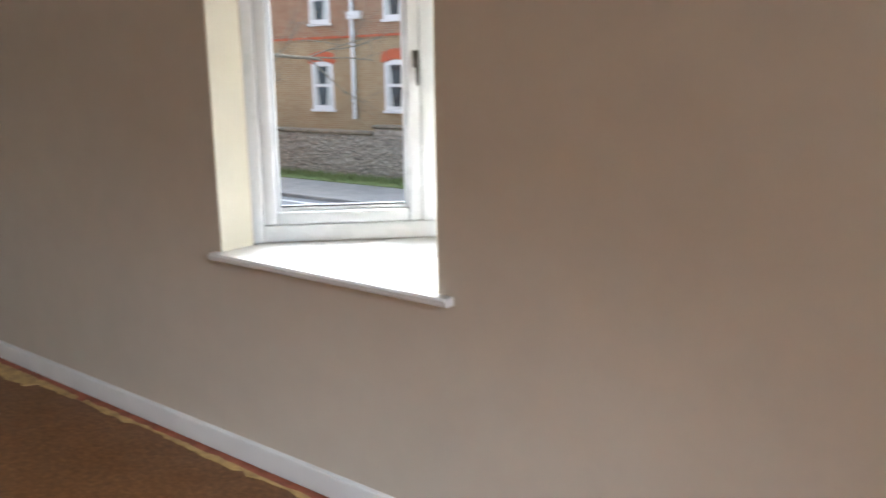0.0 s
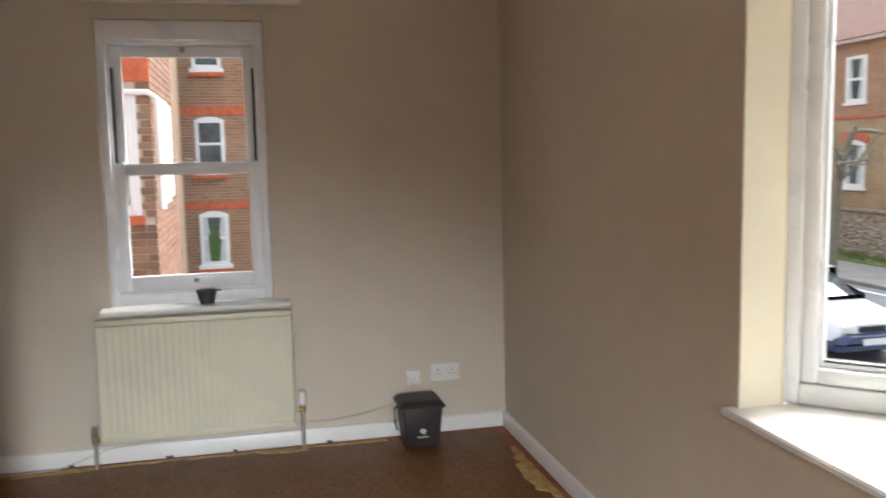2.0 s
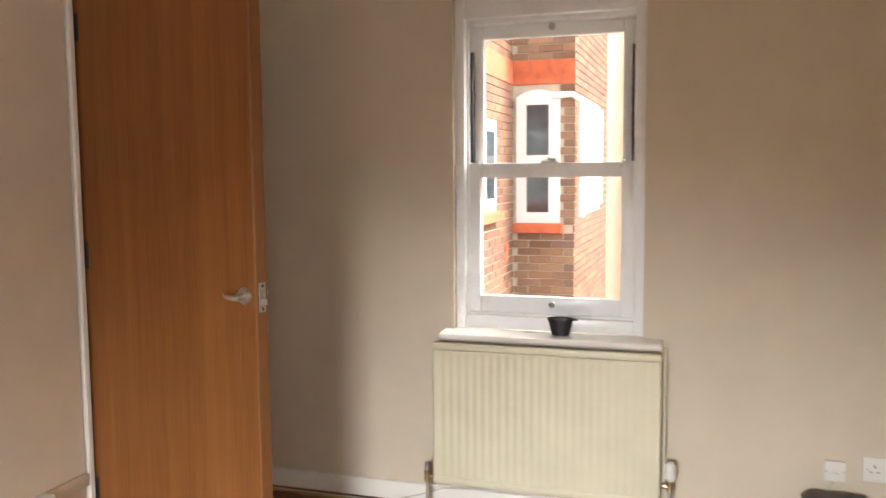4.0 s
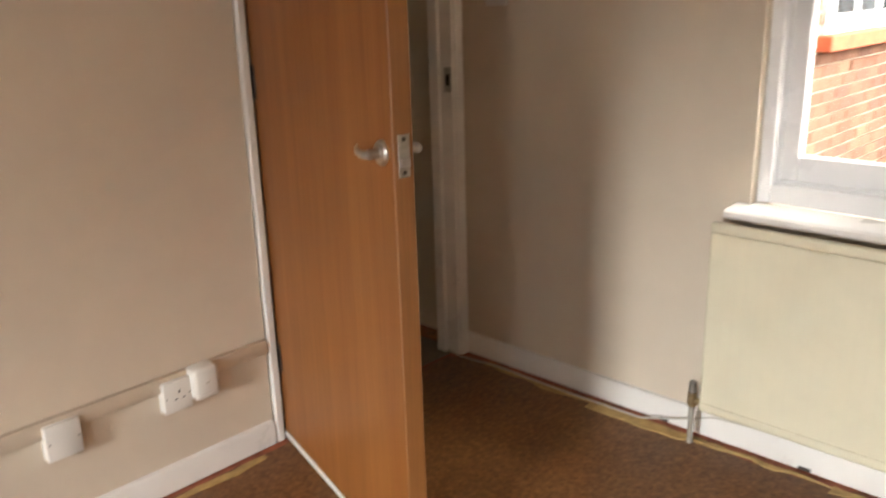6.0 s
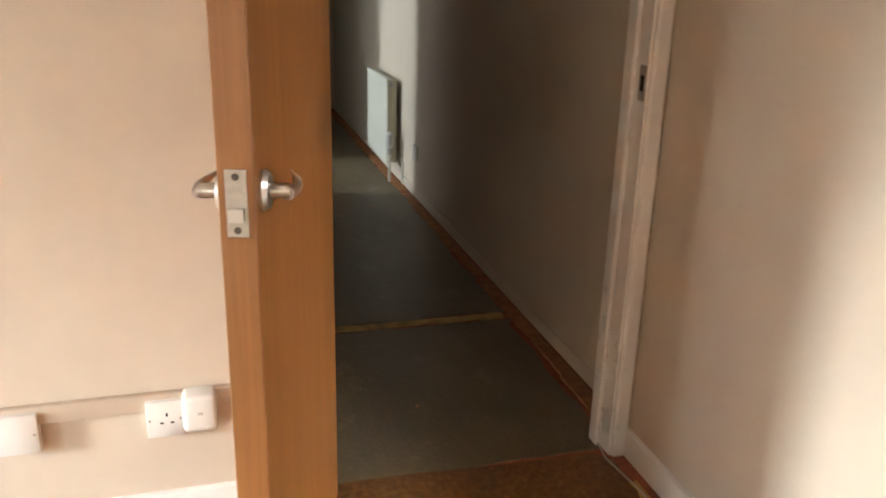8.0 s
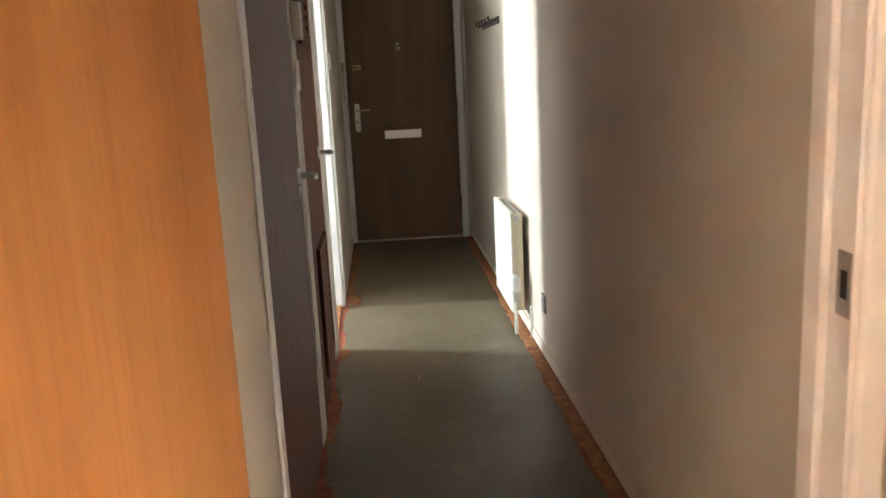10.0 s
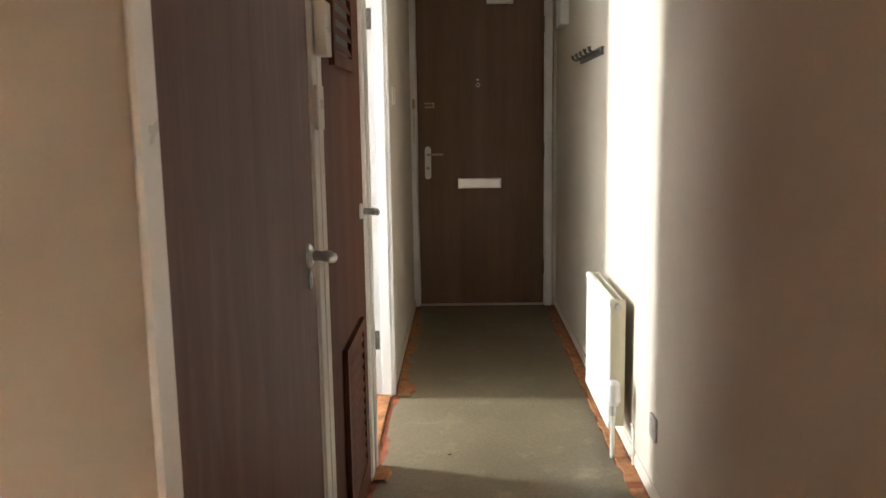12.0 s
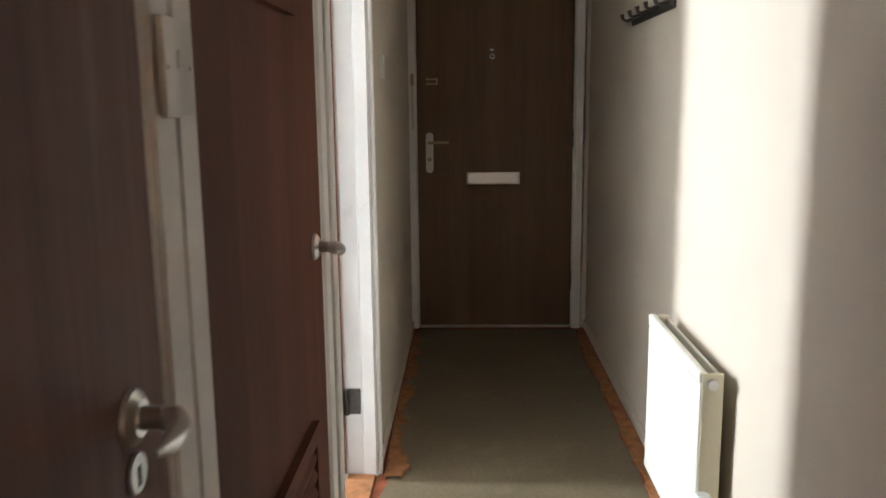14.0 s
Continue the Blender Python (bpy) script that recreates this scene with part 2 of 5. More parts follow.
def piece_brick(name, cols):
    """Single bricks, each of its own tone."""
    m, t, b = nodes_of(name)
    o = t.nodes.new("ShaderNodeObjectInfo")
    g = t.nodes.new("ShaderNodeNewGeometry")
    add = t.nodes.new("ShaderNodeMath")
    add.operation = "ADD"
    t.links.new(o.outputs["Random"], add.inputs[0])
    t.links.new(g.outputs["Random Per Island"], add.inputs[1])
    fr = t.nodes.new("ShaderNodeMath")
    fr.operation = "FRACT"
    t.links.new(add.outputs[0], fr.inputs[0])
    c = ramp(t, fr.outputs[0], [(i / (len(cols) - 1), q) for i, q in enumerate(cols)])
    n = noise_node(t, g.outputs["Position"], 45.0, 5)
    c = mix(t, 0.6, c, ramp(t, n.outputs["Fac"], [(0.3, (0.6, 0.58, 0.56)), (0.65, (1, 1, 1))]), "MULTIPLY")
    t.links.new(c, b.inputs["Base Color"])
    b.inputs["Roughness"].default_value = 0.92
    add_bump(t, b, n.outputs["Fac"], 0.5, 0.004)
    return m


def pane_glass(name, rough=0.0, tint=(1, 1, 1)):
    m, t, b = nodes_of(name)
    b.inputs["Base Color"].default_value = (*tint, 1)
    b.inputs["Transmission Weight"].default_value = 1.0
    b.inputs["Roughness"].default_value = rough
    b.inputs["IOR"].default_value = 1.1
    return m


M_WALL = emulsion("cream_emulsion", (0.65, 0.567, 0.462))
M_CEIL = emulsion("white_ceiling_paint", (0.74, 0.70, 0.63))
M_SIDE = emulsion("bright_white_side_room_paint", (0.86, 0.86, 0.85))
M_REVEAL = emulsion("cream_reveal_paint", (0.80, 0.74, 0.60))
M_GLOSS = plain("white_gloss_paint", (0.80, 0.78, 0.75), 0.3, var=0.05, vscale=5, bump=0.03, bscale=40)
M_UPVC = plain("white_upvc", (0.85, 0.86, 0.88), 0.28, var=0.03, vscale=4, bump=0.03)
M_SEAL = plain("dark_grey_brush_seal", (0.07, 0.07, 0.075), 0.8, bump=0.5, bscale=300)
M_BLACK = plain("black_plastic", (0.018, 0.018, 0.02), 0.42, bump=0.15, bscale=200)
M_BIN = plain("dark_brown_plastic", (0.035, 0.03, 0.026), 0.45, bump=0.15, bscale=150)
M_RAD = plain("cream_radiator_enamel", (0.71, 0.665, 0.51), 0.32, var=0.05, vscale=5, bump=0.06, bscale=60)
M_RADW = plain("white_radiator_enamel", (0.78, 0.77, 0.68), 0.3, var=0.04, bump=0.05, bscale=60)
M_CHROME = plain("satin_chrome", (0.60, 0.59, 0.58), 0.34, 1.0, var=0.04, vscale=12, bump=0.0)
M_ZINC = plain("dull_plated_steel", (0.45, 0.43, 0.40), 0.42, 1.0, var=0.15, vscale=60, bump=0.1)
M_BRASS = plain("tarnished_brass", (0.48, 0.37, 0.21), 0.38, 1.0, var=0.2, vscale=50, bump=0.1)
M_HINGE = plain("dark_steel_hinge", (0.10, 0.09, 0.08), 0.45, 0.8, var=0.2, vscale=50)
M_PLATE = plain("white_socket_plastic", (0.76, 0.74, 0.70), 0.3, var=0.03, bump=0.02)
M_DARKHOLE = plain("dark_recess", (0.02, 0.018, 0.016), 0.9, bump=0)
M_VALVEW = plain("white_valve_plastic", (0.78, 0.77, 0.74), 0.35, var=0.03, bump=0.03)
M_COPPER = plain("painted_pipe", (0.36, 0.33, 0.28), 0.4, var=0.25, vscale=30, bump=0.15)
M_CABLE = plain("grey_white_cable", (0.55, 0.52, 0.46), 0.5, bump=0.05)
M_DOOR = wood("orange_veneer", (0.205, 0.073, 0.018), (0.315, 0.125, 0.035), 0.40, 1.0, 0.15, 0.3)
M_LIP = wood("door_edge_lipping", (0.20, 0.078, 0.022), (0.29, 0.125, 0.038), 0.42)
M_DARKDOOR = wood("dark_stained_veneer", (0.118, 0.042, 0.028), (0.205, 0.088, 0.064), 0.52, 0.8, 0.25, 0.25, True)
M_LOUVRE = wood("red_brown_veneer", (0.094, 0.030, 0.017), (0.165, 0.058, 0.033), 0.58, 1.0, 0.15, 0.14)
M_FRONT = wood("brown_fire_door_veneer", (0.135, 0.076, 0.042), (0.215, 0.125, 0.070), 0.5, 1.2, 0.15, 0.3)
M_REDWOOD = wood("red_brown_door_veneer", (0.20, 0.055, 0.025), (0.30, 0.095, 0.04), 0.4)
M_CORK = cork_vinyl()
M_HALLV = hall_vinyl()
M_PALEV = plain("pale_grey_vinyl", (0.55, 0.55, 0.53), 0.4, var=0.1, vscale=8, bump=0.1)
M_SLAB = plain("red_oxide_screed", (0.30, 0.088, 0.042), 0.7, var=0.45, vscale=16, bump=0.5, bscale=60)
M_YELLOW = plain("yellow_adhesive_residue", (0.47, 0.31, 0.115), 0.75, var=0.3, vscale=22, bump=0.6, bscale=70)
M_ORANGE = plain("torn_orange_underlay", (0.36, 0.155, 0.06), 0.75, var=0.4, vscale=26, bump=0.6, bscale=70)
M_PAPER = plain("torn_white_scrap", (0.6, 0.56, 0.48), 0.8, bump=0.3)
M_GLASS = pane_glass("window_glass")
M_BRICKP = piece_brick("single_brick", [(0.21, 0.125, 0.08), (0.31, 0.18, 0.11), (0.27, 0.18, 0.125), (0.36, 0.22, 0.14), (0.20, 0.13, 0.10), (0.35, 0.23, 0.15)])
M_BRICKY = piece_brick("single_buff_brick", [(0.25, 0.125, 0.075), (0.19, 0.085, 0.052), (0.28, 0.155, 0.095), (0.22, 0.115, 0.072), (0.17, 0.085, 0.058), (0.26, 0.120, 0.072)])
M_MORTAR = plain("lime_mortar", (0.52, 0.46, 0.37), 0.95, var=0.15, vscale=10, bump=0.5)
M_REDBAND = plain("red_dressing_brick", (0.50, 0.13, 0.06), 0.85, var=0.25, vscale=9, bump=0.3)
M_FACX = brickwork("mixed_brick_far", (0.30, 0.15, 0.09), (0.36, 0.22, 0.13), (0.46, 0.38, 0.29), "x")
M_FACY = brickwork("buff_brick_far", (0.38, 0.26, 0.14), (0.43, 0.33, 0.19), (0.47, 0.42, 0.31), "y")
M_FACYR = brickwork("red_brick_far", (0.34, 0.18, 0.105), (0.40, 0.26, 0.155), (0.47, 0.40, 0.31), "y")
# peach tone holds the sky's light on a bright brick face
M_PEACH = plain("peach_lit_brick", (0.50, 0.36, 0.25), 0.9, var=0.1, vscale=4, bump=0.3)
M_OUTWHITE = plain("white_outdoor_paint", (0.80, 0.80, 0.80), 0.4, var=0.04, bump=0.05)
M_DARKPANE = plain("dark_window_pane", (0.06, 0.075, 0.085), 0.08, var=0.5, vscale=2.5, bump=0)
M_CURTAIN = plain("pale_curtain", (0.55, 0.58, 0.56), 0.9, var=0.2, vscale=9, stretch=(3, 3, 0.4))
M_LEAF = plain("green_leaf", (0.07, 0.13, 0.035), 0.6, var=0.4, vscale=20)
M_FLINT = plain("flint_and_stone", (0.36, 0.32, 0.27), 0.85, var=0.5, vscale=7, bump=0.8, bscale=18)
M_COPING = plain("mossy_coping", (0.22, 0.18, 0.13), 0.9, var=0.4, vscale=6, bump=0.7, bscale=25)
M_ROAD = plain("asphalt", (0.16, 0.16, 0.165), 0.85, var=0.15, vscale=1.5, bump=0.4, bscale=90)
M_PAVE = plain("concrete_pavement", (0.27, 0.255, 0.24), 0.9, var=0.15, vscale=2, bump=0.3, bscale=60)
M_GRASS = plain("verge_grass", (0.14, 0.18, 0.05), 0.9, var=0.5, vscale=14, bump=1.0, bscale=60)
M_LINE = plain("road_paint", (0.7, 0.7, 0.68), 0.7, var=0.15)
M_ROOF = plain("clay_roof_tile", (0.20, 0.10, 0.07), 0.85, var=0.35, vscale=12, bump=0.6, bscale=30)
M_BARK = plain("tree_bark", (0.22, 0.20, 0.15), 0.95, var=0.35, vscale=18, bump=0.9, bscale=40)
M_CARBODY = plain("white_car_paint", (0.72, 0.74, 0.78), 0.16, var=0.02, bump=0)
M_CARDARK = plain("dark_blue_bumper", (0.05, 0.06, 0.12), 0.35, bump=0.05)
M_TYRE = plain("tyre_rubber", (0.02, 0.02, 0.02), 0.8)
M_LAMP = plain("headlamp_lens", (0.75, 0.72, 0.62), 0.1, bump=0)
M_GREYVENT = plain("grey_mesh", (0.10, 0.10, 0.10), 0.6, bump=0.6, bscale=150)
M_WEED = plain("yellow_green_weed", (0.17, 0.20, 0.07), 0.7, var=0.4, vscale=20)
M_LABEL = plain("white_print", (0.7, 0.7, 0.68), 0.5, bump=0)

# ---- the plan, in metres ----
WEST, NORTH, TOP = -5.6, 2.885, 2.40          # room: x from WEST to 0, y from 0 to NORTH
HALL_L, HALL_R, HALL_END = -0.892, 0.072, 8.47
BATH_W, BATH_S, BATH_N = -4.16, 5.66, 7.60
rnd = random.Random(7)


def structure(name, bm, material, label, category="wall"):
    return tagged(mesh_object(name, bm, material), label, category, kind="structure")


structure("wall_south", wall_mesh("y", 0, -0.135, WEST - 0.3, 0.30, 0, TOP, [(-2.955, -2.066, 0.675, 2.05), (-5.30, -4.40, 0.80, 2.0)]), M_WALL, "cream painted outer wall with a deep window opening")
structure("wall_east", wall_mesh("x", 0, 0.30, 0, NORTH, 0, TOP, [(1.13, 1.855, 0.69, 2.004)]), M_WALL, "cream painted outer wall with a sash window opening")
structure("wall_west", wall_mesh("x", WEST, WEST - 0.3, 0, NORTH + 0.1, 0, TOP, [(0.75, 2.15, 0.80, 2.0)]), M_WALL, "cream painted wall with a window opening")
structure("wall_north", wall_mesh("y", NORTH, NORTH + 0.1, WEST, 0.30, 0, TOP, [(-0.878, -0.022, 0, 2.04)]), M_WALL, "cream painted partition wall with a doorway")
structure("wall_hall_east", wall_mesh("x", HALL_R, HALL_R + 0.2, NORTH + 0.1, HALL_END + 0.15, 0, TOP, []), M_WALL, "cream painted long hallway wall")
structure("wall_hall_west", wall_mesh("x", HALL_L, HALL_L - 0.1, NORTH + 0.1, HALL_END + 0.15, 0, TOP,
          [(3.765, 4.778, 0, 2.04), (4.852, 5.70, 0, 2.04), (5.777, 6.632, 0, 2.04)]), M_WALL, "cream painted hallway wall with three doorways")
structure("wall_hall_end", wall_mesh("y", HALL_END, HALL_END + 0.15, HALL_L, HALL_R, 0, TOP, [(-0.887, 0.052, 0, 2.08)]), M_WALL, "cream painted end wall round the front door")
structure("wall_cupboard", wall_mesh("x", -1.85, -1.95, NORTH + 0.1, BATH_S, 0, TOP, []), M_WALL, "plain back wall of the hall cupboards")
structure("wall_side_room_south", wall_mesh("y", BATH_S, BATH_S - 0.06, BATH_W - 0.3, HALL_L - 0.1, 0, TOP, []), M_SIDE, "white painted side room wall")
structure("wall_side_room_north", wall_mesh("y", BATH_N, BATH_N + 0.1, BATH_W - 0.3, HALL_L - 0.1, 0, TOP, []), M_SIDE, "white painted side room wall")
structure("wall_side_room_west", wall_mesh("x", BATH_W, BATH_W - 0.3, BATH_S, BATH_N, 0, TOP, [(6.36, 6.96, 0.75, 2.15)]), M_SIDE, "white painted outer wall with a window opening")
structure("wall_landing", wall_mesh("y", HALL_END + 0.152, HALL_END + 0.3, -1.1, 0.3, -0.15, TOP, []), M_WALL, "plain wall closing the landing behind the front door")
structure("ceiling", boxed((WEST - 0.3, -0.3, TOP), (0.30, HALL_END + 0.15, TOP + 0.15)), M_CEIL, "plain white painted ceiling", "ceiling")
structure("floor", boxed((WEST - 0.3, -0.3, -0.15), (0.30, HALL_END + 0.15, 0)), M_SLAB, "red oxide coloured screed floor, bare along the walls", "floor")


def wobble(a0, a1, step, lo, hi):
    """Steps along an edge with an uneven offset."""
    out, a, w = [], a0, rnd.uniform(lo, hi)
    n = max(2, int(abs(a1 - a0) / step))
    for i in range(n + 1):
        if rnd.random() < 0.3:
            w = rnd.uniform(lo, hi)
        else:
            w = min(hi, max(lo, w + rnd.uniform(-0.3, 0.3) * (hi - lo)))
        out.append((a0 + (a1 - a0) * i / n, w))
    return out


def sheet(name, x0, x1, y0, y1, south, east, north, west, z, material, label):
    """A thin sheet of flooring with torn edges; each side has its least and most gap to the wall."""
    pts = [(a, y0 + w) for a, w in wobble(x0 + 0.05, x1 - 0.05, 0.06, *south)]
    pts += [(x1 - w, a) for a, w in wobble(y0 + 0.07, y1 - 0.07, 0.06, *east)]
    pts += [(a, y1 - w) for a, w in wobble(x1 - 0.05, x0 + 0.05, 0.06, *north)]
    pts += [(x0 + w, a) for a, w in wobble(y1 - 0.07, y0 + 0.07, 0.06, *west)]
    return structure(name, prism(bmesh.new(), pts, "z", 0.0005, z), material, label, "flooring")


sheet("floor_covering_room", WEST, 0, 0, NORTH + 0.045, (0.055, 0.075), (0.045, 0.07), (0.072, 0.088), (0.02, 0.04), 0.0035, M_CORK, "brown cork-patterned vinyl flooring, worn and glossy")
structure("floor_covering_threshold", prism(bmesh.new(), [(-0.83, 2.83), (-0.83, 2.925), (-0.6, 2.922), (-0.35, 2.905), (-0.09, 2.90), (-0.05, 2.83)], "z", 0.0005, 0.0038), M_CORK, "brown cork-patterned vinyl in the doorway", "flooring")
sheet("floor_covering_hall", HALL_L, HALL_R, 2.86, 3.840, (0.045, 0.06), (0.085, 0.10), (0.02, 0.04), (0.02, 0.03), 0.0028, M_HALLV, "grey-green vinyl flooring inside the doorway")
sheet("floor_covering_hall_long", HALL_L, HALL_R, 3.865, HALL_END, (0.0, 0.02), (0.062, 0.085), (0.02, 0.05), (0.015, 0.055), 0.0030, M_HALLV, "grey-green vinyl hall flooring, scuffed")


def residue(name, axis, base, side, a0, a1, lo, hi, near, material, label, z=0.006):
    """A ragged strip of old glue beside a wall: axis it runs along, wall place, side (+1/-1) it lies to."""
    e1 = wobble(a0, a1, 0.035, lo, hi)
    e0 = [(a, near + rnd.uniform(-0.006, 0.006)) for a, _ in e1]
    bm = bmesh.new()
    rows = []
    for (a, w), (_, n) in zip(e1, e0):
        row = []
        for off, h in ((n, 0.001), (n + 0.004, z), (max(n + 0.006, w - 0.004), z), (max(n + 0.009, w), 0.001)):
            p = base + side * off
            row.append(bm.verts.new((a, p, h) if axis == "x" else (p, a, h)))
        rows.append(row)
    for r0, r1 in zip(rows, rows[1:]):
        for k in range(3):
            bm.faces.new((r0[k], r0[k + 1], r1[k + 1], r1[k]))
    bmesh.ops.recalc_face_normals(bm, faces=bm.faces)
    if bm.faces[:][1].normal.z < 0:
        bmesh.ops.reverse_faces(bm, faces=bm.faces)
    return tagged(mesh_object(name, bm, material), label, "glue residue", kind="stuff")


YL = "ragged yellow strip of old flooring glue along the skirting"
for a0, a1 in ((-5.0, -2.9), (-2.85, -1.2), (-1.15, -0.32)):
    residue("glue_residue", "x", 0, 1, a0, a1, 0.055, 0.085, 0.045, M_YELLOW, YL)
residue("glue_residue", "x", 0, 1, -1.05, -0.45, 0.07, 0.14, 0.05, M_YELLOW, YL, 0.007)
for a0, a1, hi in ((0.62, 1.12, 0.075), (1.0, 1.55, 0.11), (1.55, 1.95, 0.08), (1.9, 2.3, 0.10), (2.28, 2.75, 0.085)):
    residue("glue_residue", "y", 0, -1, a0, a1, 0.05, hi, 0.04, M_YELLOW, YL)
for a0, a1 in ((-4.4, -2.1), (-2.05, -1.3), (-1.28, -0.95)):
    residue("glue_residue", "x", NORTH, -1, a0, a1, 0.064, 0.090, 0.040, M_YELLOW, YL)
residue("glue_residue", "x", 3.865, -1, HALL_L + 0.05, HALL_R - 0.09, 0.035, 0.065, 0.0, M_YELLOW, "ragged yellow band of glue across the hall floor", 0.007)
OR = "torn orange-brown strip of old underlay along the hall wall"
for a0, a1 in ((3.0, 4.2), (4.25, 5.6), (5.65, 6.3), (6.35, 7.2), (7.25, 8.3)):
    residue("underlay_strip", "y", HALL_R, -1, a0, a1, 0.060, 0.078, 0.014, M_ORANGE, OR, 0.005)
for a0, a1 in ((6.70, 7.1), (7.1, 7.5), (7.6, 8.2)):
    residue("underlay_strip", "y", HALL_L, 1, a0, a1, 0.03, 0.085, 0.018, M_ORANGE, OR, 0.006)
residue("underlay_strip", "y", HALL_L, 1, 5.66, 5.78, 0.03, 0.07, 0.0, M_ORANGE, OR, 0.014)
residue("underlay_strip", "y", HALL_L, 1, 4.74, 4.89, 0.03, 0.055, 0.0, M_ORANGE, OR, 0.01)
residue("underlay_strip", "y", HALL_L, 1, 6.57, 6.74, 0.05, 0.12, 0.02, M_ORANGE, OR, 0.014)


def skirting(name, axis, wall, side, a0, a1, h=0.080, d=0.016, label="white painted skirting board, scuffed", material=None):
    prof = [(0, 0.004), (d, 0.004), (d, h - 0.012), (d - 0.004, h - 0.004), (0.005, h), (0, h)]
    bm = bmesh.new()
    if axis == "x":   # runs along x, outline in (y, z)
        prism(bm, [(wall + side * p, q) for p, q in prof], "x", a0, a1)
    else:
        prism(bm, [(wall + side * p, q) for p, q in prof], "y", a0, a1)
    return structure(name, bm, material or M_GLOSS, label, "skirting board")


skirting("baseboard_south", "x", 0, 1, WEST, -0.0152)
skirting("baseboard_east", "y", 0, -1, 0, NORTH)
skirting("baseboard_north", "x", NORTH, -1, WEST, -0.8835)
skirting("baseboard_west", "y", WEST, 1, 0.02, NORTH - 0.02)
skirting("baseboard_hall_east", "y", HALL_R, -1, 3.03, HALL_END, 0.05, 0.010, "low cream painted skirting", M_WALL)
skirting("baseboard_hall_west_near", "y", HALL_L, 1, 3.03, 3.725, 0.05, 0.010, "low cream painted skirting", M_WALL)
skirting("baseboard_hall_west_far", "y", HALL_L, 1, 6.645, HALL_END, 0.05, 0.010, "low cream painted skirting", M_WALL)

# white clearance chips where the skirting paint has gone
for y, z, w in ((0.42, 0.006, 0.05), (0.88, 0.006, 0.03), (1.33, 0.006, 0.02), (1.62, 0.006, 0.035), (2.05, 0.006, 0.03)):
    o = mesh_object("paint_chip", boxed((-0.0165, y, 0.003), (-0.0148, y + w, 0.003 + 0.012), 0.0008), M_HINGE)
    tagged(o, "dark chip in the white skirting paint", "paint chip", kind="stuff")


# ---- doors ----
def door_frame(name, axis, face, depth, s0, s1, top, material=M_GLOSS, both=True, arch=0.05, label="white painted door frame and architrave", arch0=None, stop_at=0.050, proud=0.016):
    """Lining, stop and architraves round an opening; face is the near wall face, depth the signed wall thickness."""
    f = thing(name, (face, s0, 0) if axis == "x" else (s0, face, 0), label, "door frame", kind="structure")
    sg = 1 if depth > 0 else -1

    def b(c0, c1, a0, a1, z0, z1, nm, bev=0.003):
        lo, hi = (min(c0, c1), a0, z0), (max(c0, c1), a1, z1)
        if axis == "y":
            lo, hi = (a0, min(c0, c1), z0), (a1, max(c0, c1), z1)
        part(nm, boxed(lo, hi, bev), material, f)
    e = 0.004 * sg
    b(face - e, face + depth + e, s0 - 0.028, s0, 0, top, "lining")
    b(face - e, face + depth + e, s1, s1 + 0.028, 0, top, "lining")
    b(face - e, face + depth + e, s0 - 0.028, s1 + 0.028, top, top + 0.028, "head")
    st = face + stop_at * sg
    b(st, st + 0.045 * sg, s0 + 0.0005, s0 + 0.013, 0, top - 0.001, "stop")
    b(st, st + 0.045 * sg, s1 - 0.013, s1 - 0.0005, 0, top - 0.001, "stop")
    for c0, c1 in ([(face - proud * sg, face - 0.0005 * sg)] + ([(face + depth + 0.0005 * sg, face + depth + 0.016 * sg)] if both else [])):
        b(c0, c1, s0 - (arch0 or arch), s0 - 0.006, 0, top + arch, "architrave", 0.005)
        b(c0, c1, s1 + 0.006, s1 + arch, 0, top + arch, "architrave", 0.005)
        b(c0, c1, s0 - 0.006, s1 + 0.006, top + 0.006, top + arch, "architrave", 0.005)
    return f


def lever(parent, x, y, z, out, along, material=M_CHROME, label="satin chrome lever handle"):
    """A lever on a round rose: out is the way it stands off in y, along the way the lever points in x."""
    bm = bmesh.new()
    rod(bm, [(x, y, z), (x, y + out * 0.004, z), (x, y + out * 0.010, z)], [0.026, 0.026, 0.022], 20)
    rod(bm, [(x, y + out * 0.008, z), (x, y + out * 0.035, z)], 0.010, 12)
    pts, rad = [], []
    for i in range(9):
        u = i / 8
        pts.append((x + along * (0.074 * u - 0.006), y + out * (0.032 + 0.009 * math.sin(u * 3.0) - 0.009 * u * u), z + 0.011 * u ** 2.2 - 0.002))
        rad.append(0.0088 * (1 - 0.78 * u ** 1.8))
    rod(bm, pts, rad, 12)
    return part("door_handle", bm, material, parent, label)


# room door, standing open into the room
LEAF = 0.800
room_door = thing("door_1", (0, 0, 0), "orange-brown veneered flush door standing open", "door", kind="structure")
del base_of[room_door.name]
room_door.matrix_basis = pose(-0.838, 2.888, 0.006, 0, 0, -105.2)
part("leaf", boxed((0.004, 0.0006, 0.008), (LEAF - 0.007, 0.0434, 1.985), 0.0015), M_DOOR, room_door)
part("lipping", boxed((LEAF - 0.0068, 0.0, 0.008), (LEAF, 0.044, 1.985), 0.0015), M_LIP, room_door, "solid wood edge of the door")
part("bottom_strip", boxed((0.006, -0.003, 0.006), (LEAF - 0.002, 0.0004, 0.022), 0.001), M_GLOSS, room_door, "white strip along the foot of the door")
# black strip darkens the shaded gap below the leaf
part("dark_gap_strip", boxed((0.004, 0.004, -0.004), (LEAF - 0.004, 0.040, 0.0075), 0.001), M_BLACK, room_door, "black strip put in for the dark gap under the door")
part("hinge_seal", boxed((-0.006, 0.006, 0.0), (0.0035, 0.038, 1.985)), M_BLACK, room_door, "black smoke seal on the hinge edge")
